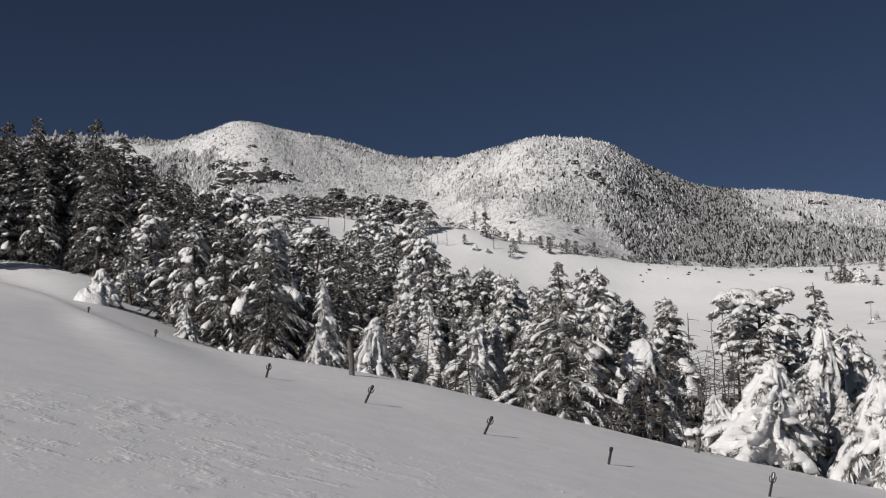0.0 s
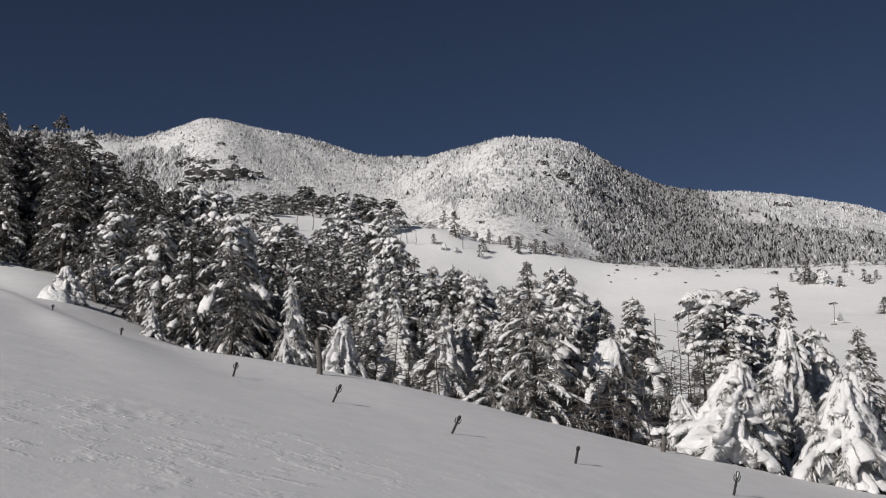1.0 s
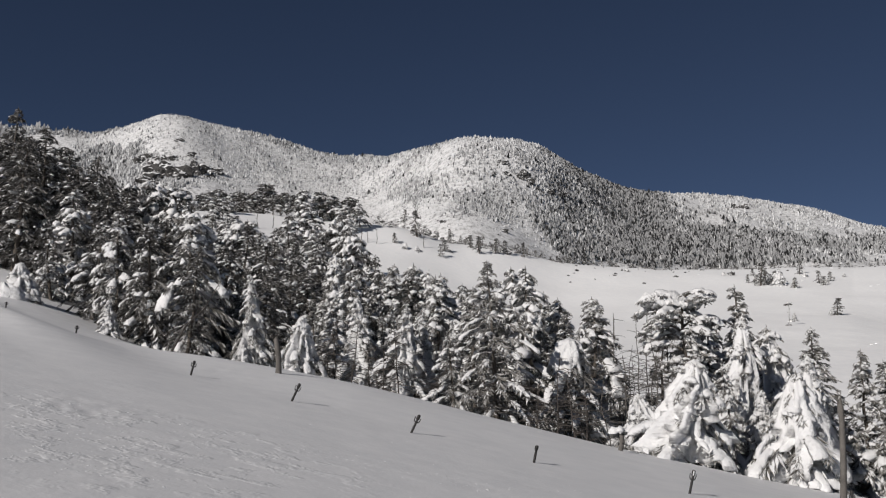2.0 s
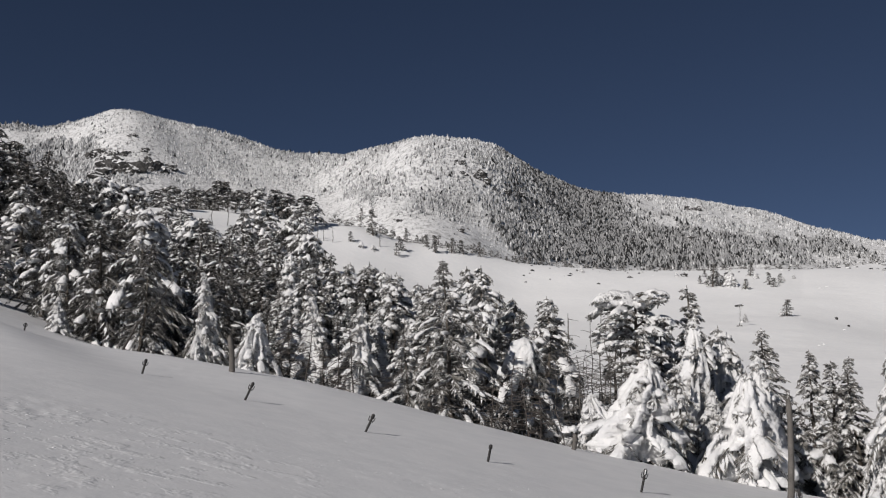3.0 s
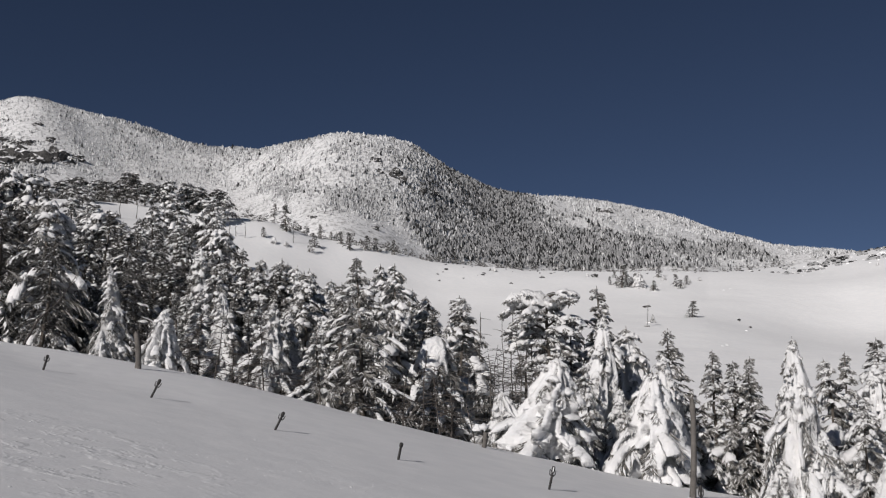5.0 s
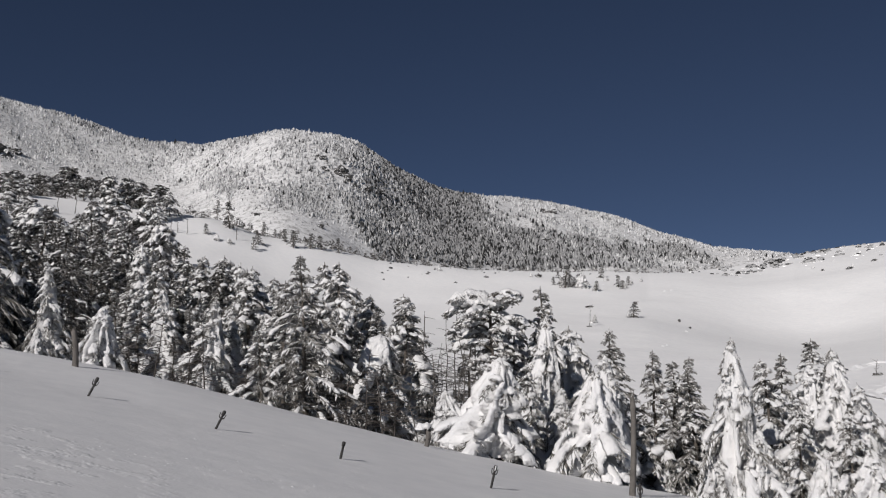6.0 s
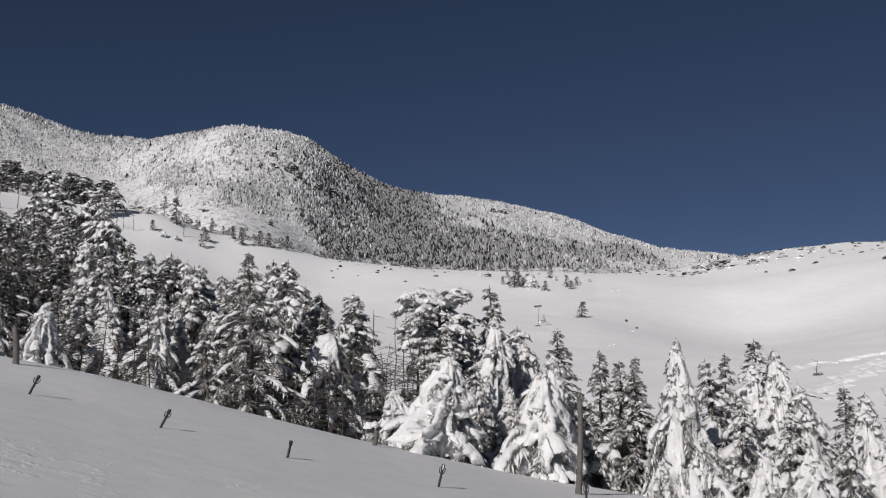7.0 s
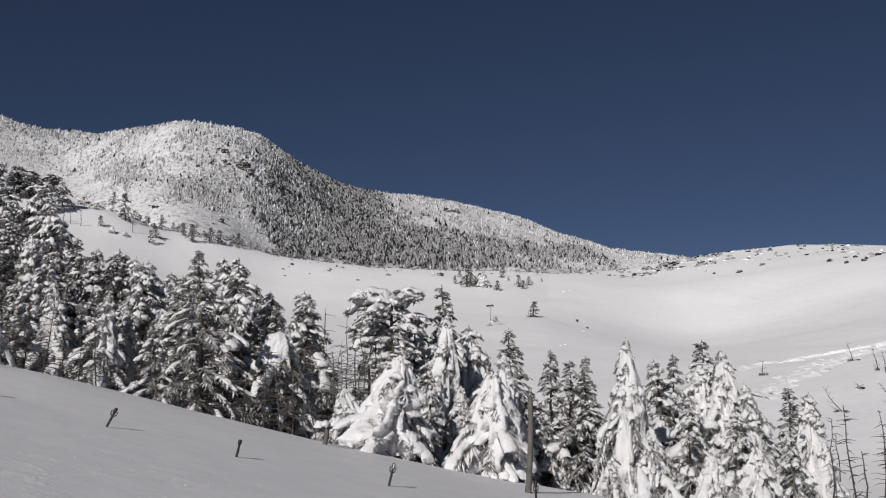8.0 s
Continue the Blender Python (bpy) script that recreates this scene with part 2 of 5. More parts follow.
CREST_EL = [(-60, 7), (-30, 9.2), (-24.5, 8.25), (-21.6, 7.6), (-19.8, 6.78), (-16.2, 5.60), (-12.4, 4.95), (-9.6, 4.62), (-6, 4.07), (-2.7, 3.44), (0, 2.86), (3.8, 1.98),
            (7, 1.18), (10.1, 0.45), (13.2, -0.33), (17.6, -1.3), (21.8, -2.2), (27.7, -3.2), (40, -5), (60, -6)]
DIP_R = [(-60, 85), (-30, 60), (-24.5, 52), (-20, 40), (-10, 38), (0, 38), (10, 36), (20, 34), (45, 34), (60, 34)]
DIP_EL = [(-60, 6), (-30, 9.2), (-24.5, 8.25), (-20, 7.4), (-18, 6.85), (-16, 6.15), (-14, 5.45), (-12, 4.75), (-10, 4.2), (-5, 3.2), (0, 2.0), (10, -0.6), (20, -3.0), (30, -4.5), (45, -5), (60, -5)]
BASIN_R = [(-60, 105), (-30, 74), (-24.5, 64), (-20, 58), (-16, 58), (-12, 60), (-5, 62), (10, 66), (30, 70), (60, 70)]
BASIN_EL = [(-60, 6), (-25, 9.45), (-20, 8.7), (-16, 8.2), (-12, 8.1), (-5, 7.2), (0, 6.3), (5, 5.6), (12, 4.9), (20, 4.7), (26, 4.4), (30, 4.0), (36, 3.7), (42, 3.9), (46, 4.3), (60, 5)]
BOWL_R = [(-60, 135), (-20, 98), (-5, 112), (3, 115), (10, 119), (16, 117), (20, 114), (30, 118), (60, 118)]
BOWL_EL = [(-60, 7), (-25, 10.8), (-12, 10.9), (-5, 10.3), (0, 9.3), (5, 8.4), (12, 7.4), (20, 7.1), (26, 7.0), (30, 6.3), (33, 5.5), (35.5, 5.2), (38, 5.55), (42, 6.3), (46, 7.0), (60, 7.4)]
SHOULDER_R = [(-60, 160), (-12, 125), (-4, 140), (3, 143), (10, 151), (20, 172), (28, 192), (36, 225), (45, 225), (60, 200)]
SHOULDER_EL = [(-60, 9), (-30, 12), (-12, 12.6), (-8.2, 12.6), (-4.9, 12.6), (-0.1, 12.55), (2.2, 12.3), (4.6, 11.5), (7.2, 11.15), (9.2, 10.6), (11.4, 10.05), (15.2, 9.7),
               (19.8, 9.35), (24.6, 9.25), (28, 9.2), (31.3, 9.2), (34.5, 9.42), (37.6, 9.72), (40.7, 9.75), (43.3, 9.6), (45.5, 9.35), (60, 8)]
RIDGE_R = [(-60, 600), (-25, 560), (-16, 540), (-12, 500), (-6, 520), (-1, 500), (3, 420), (6, 380), (9, 385), (12, 430), (16, 520), (20, 580), (28, 600), (36, 560), (60, 500)]
RIDGE_EL = [(-60, 9.80), (-25, 15.1), (-19.2, 15.95), (-15.8, 16.05), (-14.6, 16.6), (-13.4, 17.2), (-12, 17.48), (-10.7, 17.36), (-8.3, 16.93), (-5.6, 16.33), (-2.9, 15.88), (-0.1, 15.78),
            (2.6, 16.28), (4, 16.68), (6, 16.93), (9, 16.68), (10.7, 15.98), (12.6, 14.88), (14.8, 13.98), (17.9, 13.42), (20.6, 13.02), (22.7, 12.62), (24.8, 12.12),
            (28, 10.92), (30.7, 10.14), (32.9, 9.74), (36, 9.14), (40, 8.30), (60, 5.80)]


# the near slope falls to the right and rises ahead
SLOPE_X, SLOPE_Y = -0.195, 0.108


def build_land():
    fine = np.arange(-32, 54.01, 0.17)
    coarse = np.arange(56, 328 - 0.5, 3.0)
    deg = np.r_[fine, coarse]
    rad = np.r_[0.4, np.geomspace(1.0, 5.0, 24)[:-1], np.geomspace(5.0, 60, 215)[:-1], np.geomspace(60, 700, 120)[:-1], np.geomspace(700, 4500, 14)]
    z = np.zeros((len(deg), len(rad)))
    front = np.where(deg > 180, deg - 360, deg)
    side = np.clip((np.abs(front - 10) - 50) / 70, 0, 1)
    d = np.clip(front, -60, 60)
    rings = [(curve(d, a), curve(d, b)) for a, b in ((POST_R, POST_EL), (CREST_R, CREST_EL), (DIP_R, DIP_EL), (BASIN_R, BASIN_EL), (BOWL_R, BOWL_EL),
                                                     (SHOULDER_R, SHOULDER_EL), (RIDGE_R, RIDGE_EL))]
    lie = SLOPE_X * np.sin(np.radians(deg)) + SLOPE_Y * np.cos(np.radians(deg))
    heights = [rise(r, el) * (1 - side) + side * (lie * r * np.exp(-r / 70) - 0.02 * r) for r, el in rings]
    for i in range(len(deg)):
        (rp, rc, rd, rb, rw, rs, rr), (zp, zc, zd, zb, zw, zs, zr) = [r[i] for r, _ in rings], [h[i] for h in heights]
        k = 1 - side[i]
        # behind the shoulder the land sinks a little before the mountain begins
        rk, zk = rs + 0.16 * (rr - rs), zs + 0.005 * (rr - rs) * k
        # the brow of the snow dome, steep below and flatter above
        swell = min(1.0, max(0.0, (front[i] - 27) / 8)) * k
        rq, zq = rw + 0.32 * (rs - rw), zw + 0.32 * (zs - zw) + 3.4 * swell
        rm = rs + 0.62 * (rr - rs)
        zm = zk + 0.50 * (zr - zk)
        xs = np.array([0.0, 6.0, rp, rc, rd, rb, rw, rq, rs, rk, rm, rr, rr + 60, rr + 400, 5000.0])
        near = zp * 6.0 / rp
        zs_ = np.array([0.0, near, zp, zc, zd, zb, zw, zq, zs, zk, zm, zr, zr - 14, zr - 160, -260.0])
        z[i] = hermite(xs, zs_, rad)
    X, Y = np.sin(np.radians(deg))[:, None] * rad, np.cos(np.radians(deg))[:, None] * rad
    post = curve(d, POST_R)[:, None]
    w = np.clip((0.97 * post - rad[None]) / (0.4 * post), 0, 1)
    w = w * w * (3 - 2 * w)
    z = z * (1 - w) + (SLOPE_X * X + SLOPE_Y * Y) * w
    far = np.clip((rad - 60) / 250, 0, 1)[None]
    # trodden snow by the near slope's foot, and a few scuffed spots beyond
    worn = np.exp(-(((front[:, None] + 16.0) / 4.0) ** 2) - ((rad[None] - 11.0) / 2.0) ** 2)
    worn = worn + 0.5 * np.clip(noise2(X / 3.1, Y / 3.1, 41) - 0.35, 0, 0.5) * (rad[None] < 24)
    worn = worn + 0.7 * np.exp(-(((front[:, None] - 2) / 5.0) ** 2) - ((rad[None] - 12.0) / 0.5) ** 2)
    z += 0.022 * worn * np.clip(0.2 + 1.8 * noise2(X / 0.7, Y / 1.1, 44), 0, 1) * fractal(X / 0.17, Y / 0.30, 43, 2)
    # drifts on the mountain
    z += 0.9 * fractal(X / 17 + Y / 60, Y / 24, 47, 3) * np.clip((rad[None] - curve(d, SHOULDER_R)[:, None] - 30) / 60, 0, 1) * (rad[None] < 690)
    z += 0.006 * fractal(X / 2.1, Y / 1.7, 3, 3) * np.clip(rad / 8, 0, 1)[None]
    z += 0.16 * fractal(X / 9, Y / 9, 5, 3) * np.clip((rad - 26) / 30, 0, 1)[None]
    crown_line = curve(d, RIDGE_R)[:, None]
    z += 2.2 * fractal(X / 55, Y / 55, 9, 4) * far * (1 - 0.85 * np.exp(-(((rad[None] - crown_line) / 45) ** 2)))
    gully = 1 - np.abs(fractal(X / 42 + Y / 300, Y / 130, 15, 3))
    z += 2.6 * (gully - 0.6) * np.clip((rad[None] - curve(d, SHOULDER_R)[:, None]) / 70 - 0.2, 0, 1) * (1 - np.exp(-(((rad[None] - crown_line) / 60) ** 2))) * (rad[None] < crown_line + 80)
    return deg, rad, X, Y, z


DEG, RAD, LX, LY, LZ = build_land()


def ground(az, r):
    """Height of the land at a bearing in degrees and a distance."""
    a = np.asarray(az, float) % 360
    a = np.where(a > 327.9, a - 360, a)
    i = np.clip(np.searchsorted(DEG, a) - 1, 0, len(DEG) - 2)
    j = np.clip(np.searchsorted(RAD, r) - 1, 0, len(RAD) - 2)
    u, v = (a - DEG[i]) / (DEG[i + 1] - DEG[i]), (r - RAD[j]) / (RAD[j + 1] - RAD[j])
    u = np.clip(u, 0, 1)
    return (LZ[i, j] * (1 - u) + LZ[i + 1, j] * u) * (1 - v) + (LZ[i, j + 1] * (1 - u) + LZ[i + 1, j + 1] * u) * v


def spot(az, r):
    return Vector((r * math.sin(radians(az)), r * math.cos(radians(az)), float(ground(az, r))))


def land():
    p = Pile()
    n, m = LZ.shape
    verts = np.stack([LX, LY, LZ], -1).reshape(-1, 3)
    i, j = np.meshgrid(np.arange(n), np.arange(m - 1), indexing="ij")
    k = (i + 1) % n
    p.add(verts, np.stack([i * m + j, i * m + j + 1, k * m + j + 1, k * m + j], -1).reshape(-1, 4))
    p.add([[0, 0, float(LZ[:, 0].mean())]], np.zeros((0, 3)))
    centre = n * m
    ring = np.arange(n)
    p.f.append(np.stack([np.full(n, centre), ring * m, ((ring + 1) % n) * m], -1))
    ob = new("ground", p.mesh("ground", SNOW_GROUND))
    return tagged(ob, "smooth wind-packed white snow over slope, basin and mountain, near shade painted in", "ground", kind="structure")


land()


# ---------------------------------------------------------------- fir trees
UP = np.array([0.0, 0.0, 1.0])


def tongue(rng, snow, line, across, wide, thick, hang, n=8, sides=8, bell=0.0):
    """A pad of snow along a line of points: thick above, thin below, its edges hanging. bell: how far it widens towards its end, like a drop."""
    t = np.linspace(0, 1, n)
    u = np.linspace(0, 1, len(line))
    ce = np.stack([np.interp(t, u, line[:, k]) for k in range(3)], 1)
    along = np.gradient(ce, axis=0)
    along /= np.linalg.norm(along, axis=1, keepdims=True) + 1e-9
    top = UP - along * along[:, 2:3] * 0.8
    top /= np.linalg.norm(top, axis=1, keepdims=True) + 1e-9
    even = np.clip(1 - np.abs(2 * t - 1) ** 2.6, 0, 1) ** 0.6
    drop = np.interp(t, [0, 0.15, 0.45, 0.75, 0.93, 1], [0.12, 0.42, 0.78, 1.0, 0.72, 0.1])
    shape = (even * (1 - bell) + drop * bell) * (1 + 0.16 * rng.uniform(-1, 1, n))
    shape[0], shape[-1] = 0.10, 0.08
    ang = np.linspace(0, 2 * np.pi, sides, endpoint=False)
    jit = rng.normal(0, 0.22, (n, sides))
    jit = 1 + (jit + 0.5 * np.roll(jit, 1, 1) + 0.5 * np.roll(jit, -1, 1)) * 0.7
    c, q = np.cos(ang), np.sin(ang) * np.where(np.sin(ang) > 0, 1.0, 0.3)
    ring = (across * (c[None] * (wide * shape)[:, None] * jit)[..., None] + top[:, None] * (q[None] * (thick * shape**0.7)[:, None] * jit)[..., None])
    ring[..., 2] -= hang * (c**2)[None] * (wide * shape)[:, None] * (1 + 0.35 * rng.uniform(-1, 1, (n, sides)))
    v = (ce[:, None] + ring + top[:, None] * thick * 0.25).reshape(-1, 3)
    i, j = np.meshgrid(np.arange(n - 1), np.arange(sides), indexing="ij")
    k = (j + 1) % sides
    snow.add(v, np.stack([i * sides + j, (i + 1) * sides + j, (i + 1) * sides + k, i * sides + k], -1).reshape(-1, 4))


def bough(rng, root, az, length, slope_in, slope_out, width, load, foliage, snow, pad=1.0, fine=1.0):
    """One branch: an arching flat spray of twigs with the snow that lies on it."""
    out = np.array([math.cos(az), math.sin(az), 0.0])
    bow = rng.normal(0, 0.10)
    across = np.array([-out[1], out[0], 0.0])
    m = 6
    s = np.linspace(0, 1, m)
    slope = slope_in + (slope_out - slope_in) * s**0.8
    step = length / (m - 1)
    line = root + np.concatenate([np.zeros((1, 3)), np.cumsum((np.cos(slope)[:, None] * out + np.sin(slope)[:, None] * UP) * step, 0)[:-1]])
    line += across * (bow * length * s**2)[:, None]

    def at(q):
        return np.stack([np.interp(q, s, line[:, k]) for k in range(3)], -1)

    count = int((10 + 28 * min(length, 1.6)) * fine)
    q = rng.uniform(0.10, 1.0, count) ** 0.75
    side = rng.choice([-1, 1], count)
    tw = width * rng.uniform(0.5, 1.1, count) * (1.15 - 0.75 * np.abs(q - 0.45) ** 1.2)
    base = at(q) + rng.normal(0, 0.018, (count, 3))
    lean = np.interp(q, s, slope)
    fwd = np.cos(lean)[:, None] * out + np.sin(lean)[:, None] * UP
    way = fwd * rng.uniform(0.5, 1.0, (count, 1)) + across * (side * rng.uniform(0.1, 1.0, count))[:, None]
    way[:, 2] += rng.uniform(-0.75, 0.15, count) - 0.45 * load
    way /= np.linalg.norm(way, axis=1, keepdims=True)
    tip = base + way * tw[:, None]
    nrm = np.cross(way, UP)
    nrm /= np.linalg.norm(nrm, axis=1, keepdims=True) + 1e-9
    half = ((0.022 + 0.042 * tw) * rng.uniform(0.6, 1.2, count))[:, None] / max(fine, 0.5) ** 0.6
    mid = base + way * (tw * 0.5)[:, None]
    left, right = mid + nrm * half - UP * 0.02, mid - nrm * half - UP * 0.02
    low = mid - UP * half * 1.5
    verts = np.stack([base, left, tip, right, low], 1).reshape(-1, 3)
    o = np.arange(count)[:, None] * 5
    foliage.add(verts, np.concatenate([o + [1, 2, 3], o + [0, 4, 2]]))
    if fine > 0.6:
        foliage.add(*tube(line[::2], [0.026, 0.016, 0.007], 3))
    # frost and flakes of snow lying on single twigs
    frost = rng.random(count) < 0.08 + 0.36 * load
    if frost.any():
        k = int(frost.sum())
        lift = UP * 0.018
        flake = np.stack([base[frost] + way[frost] * (tw[frost] * 0.2)[:, None] + lift, left[frost] + lift * 2, tip[frost] - way[frost] * 0.02 + lift, right[frost] + lift * 2], 1)
        snow.add(flake.reshape(-1, 3), np.arange(k)[:, None] * 4 + [[0, 3, 2, 1]])
    if rng.random() > 0.12 + 1.1 * load:
        return
    grow = 0.55 + 0.5 * load
    near = fine > 0.9
    # long strips of snow, side by side along the spray
    for _ in range(1 + (rng.random() < 0.35 + 0.5 * load) + (rng.random() < 0.6 * load)):
        a = rng.uniform(0.05, 0.62)
        b = min(1.05, a + rng.uniform(0.28, 0.6))
        w = width * rng.uniform(0.26, 0.62) * grow * pad
        shift = across * rng.uniform(-0.55, 0.55) * width - UP * 0.05 * width
        tongue(rng, snow, at(np.linspace(a, b, 6)) + shift, across, w, min(0.12, w * rng.uniform(0.38, 0.6)), 0.8, 7 if near else 5, 7 if near else 5, rng.uniform(0.2, 0.9))


def mantle(rng, snow, height, spread, cover, bend, tiers=4.5, base=0.0, power=0.9, crest=0.0, rows=60, cols=52):
    """The cloak of snow on a laden fir: overlapping drapes round the cone, sunk where needles show through."""
    th = np.linspace(0, 2 * np.pi, cols, endpoint=False)[None]
    p = rng.uniform(0, 50, 6)
    cx, sx = np.cos(th), np.sin(th)
    ragged = base + min(0.5 * base, 0.16) * (noise2(2.4 * cx + p[5], 2.4 * sx, 4) + 0.7 * noise2(5.5 * cx, 5.5 * sx + p[5], 8))
    up = np.linspace(0, 1.0, rows)[:, None]
    h = ragged + (1 - ragged) * up
    f = 1 - h

    def n3(k, m, q):
        return noise2(k * cx + m * h + p[q], k * sx - 0.7 * m * h + p[q + 1], int(p[q]))

    tau = tiers * f**0.9 + 0.9 * n3(1.3, 1.0, 0) + 0.4 * n3(3.0, 1.5, 1)
    saw = tau - np.floor(tau)
    skirt = 0.80 + 0.24 * saw**0.8 - 0.20 * np.clip((saw - 0.8) / 0.2, 0, 1)
    fold = 1 - np.abs(n3(2.4, 0.9, 2))
    flutes = 0.78 + 0.28 * fold**2 + 0.13 * (1 - np.abs(n3(5.5, 1.2, 3))) + 0.04 * n3(10.0, 3.0, 1)
    lee = np.cos(th - p[4])
    hole = np.clip((0.7 * n3(3.6, 2.2, 2) + 0.9 * n3(8.0, 4.5, 3) + 0.35 * (saw - 0.5) - 0.35 * lee - (2.2 * (cover + crest * (h - 0.45)) - 1.05)) * 2.6, 0, 1) * np.clip(f * 6, 0, 1)
    radius = (spread * f**power + 0.05) * skirt * flutes * (1 - 0.62 * hole) * np.clip((1 - h) * 25, 0.02, 1) * (0.72 + 0.28 * np.clip(up * 9, 0, 1))
    radius = radius * (1 + 0.02 * rng.uniform(-1, 1, (rows, cols)))
    z = h * height + 0.07 * n3(3.5, 2.0, 1) * spread * f
    bx, by = np.interp(h, bend[0], bend[1]), np.interp(h, bend[0], bend[2])
    v = np.stack([bx + radius * cx, by + radius * sx, z + 0 * th], -1).reshape(-1, 3)
    i, j = np.meshgrid(np.arange(rows - 1), np.arange(cols), indexing="ij")
    k = (j + 1) % cols
    snow.add(v, np.stack([i * cols + j, i * cols + k, (i + 1) * cols + k, (i + 1) * cols + j], -1).reshape(-1, 4))


def fir_meshes(seed, height=6.0, spread=1.5, load=0.4, slope=(0.3, -0.5), bare=0.06, tip=0.12, whorls=3.0, per=5, topload=0.0,
               fine=1.0, lobes=0.15, power=0.85, pad=1.0, cloak=0.0, cover=0.4, crest=0.0, hem=0.0, twig=1.0, filler=0.5, rimed=False):
    """Trunk, crown and snow of one fir, whorl by whorl. load: how much snow it bears; slope: how its boughs leave the trunk and how they end;
    cloak, cover, crest: how wide a mantle of snow lies on it, how much it hides, and how much more of the top."""
    rng = np.random.default_rng(seed)
    trunk, crown, snow = Pile(), Pile(), Pile()
    hs = np.linspace(-0.8, height, 10)
    bend = np.cumsum(rng.normal(0, 0.03, (10, 2)), 0)
    bend -= bend[0]
    trunk.add(*tube(np.c_[bend, hs], np.interp(hs, [-0.8, height], [0.035 + 0.016 * height, 0.010]), 7, seed, 0.12))
    phase = rng.uniform(0, 6.28, 3)
    count = max(4, int(whorls * height**0.95))

    def one(f, turn, length, ld, size):
        z = f * height
        root = np.array([np.interp(z, hs, bend[:, 0]), np.interp(z, hs, bend[:, 1]), z])
        a = slope[0] + 0.45 * f * (1 - load) + rng.normal(0, 0.10)
        b = slope[1] * (1.1 - 0.35 * f) + rng.normal(0, 0.16)
        arc = length / max(0.42, math.cos(0.5 * (a + b))) * (1.0 + 0.2 * max(0.0, ld - 0.5))
        bough(rng, root, turn, arc, a, b, (0.11 + 0.24 * min(length, 1.5)) * twig * size, ld, crown, snow, pad, fine)

    for k in range(count):
        f0 = bare + (0.985 - bare) * (1 - (1 - (k + 0.3 + 0.4 * rng.random()) / count) ** 1.3)
        start = rng.uniform(0, 6.28)
        number = max(3, int(round(per * (1.1 - 0.45 * f0) + rng.normal(0, 0.7))))
        heavy = rng.normal(0, 0.12)
        for j in range(number):
            f = min(0.99, max(0.01, f0 + rng.normal(0, 0.12 / count * 3)))
            turn = start + 2 * math.pi * (j + rng.normal(0, 0.16)) / number
            lobe = 1 + lobes * (math.sin(turn + phase[0] + 5 * f) + 0.7 * math.sin(2 * turn + phase[1] - 9 * f) + 0.5 * math.sin(13 * f + phase[2]))
            reach = (spread * (1 - f) ** power * min(1, 0.75 + 2 * (f - bare)) + tip) * lobe
            one(f, turn, max(0.14, reach * rng.uniform(0.65, 1.15)), float(np.clip(load + topload * f + heavy + rng.normal(0, 0.2), 0, 1)), 1.0)
        # short inner shoots between the whorls, in the shade
        for _ in range(int(number * filler)):
            f = min(0.97, f0 + rng.uniform(0, 0.9) / count)
            reach = (spread * (1 - f) ** power + tip) * rng.uniform(0.35, 0.75)
            one(f, rng.uniform(0, 6.28), max(0.12, reach), load * 0.25, 1.0)
    for k in range(int(7 * height**0.5)):
        f = rng.uniform(0.68, 0.97)
        one(f, 2.4 * k, (spread * (1 - f) ** power + tip) * rng.uniform(0.7, 1.05), float(np.clip(load + rng.normal(0, 0.2), 0, 1)), 1.15)
    peak = np.array([*bend[-1], height])
    if cloak:
        mantle(rng, snow, height * 1.0, spread * cloak, cover, (hs / height, bend[:, 0], bend[:, 1]), 1.0 + 0.5 * height, max(bare, hem), power, crest)
    crown.add(*tube([peak - UP * 0.3, peak + UP * 0.06], [0.022, 0.006], 5))
    for k in range(5):
        bough(rng, peak - UP * (0.05 + 0.06 * k), 2.4 * k, 0.08 + 0.035 * k, 0.6 - load, -0.1 - load, 0.07, load * 0.8, crown, snow, 1.0, fine)
    return trunk.mesh("trunk", BARK), crown.mesh("crown", RIMED_LIT_NEEDLES if rimed else NEEDLES, False), snow.mesh("snow_load", SNOW)


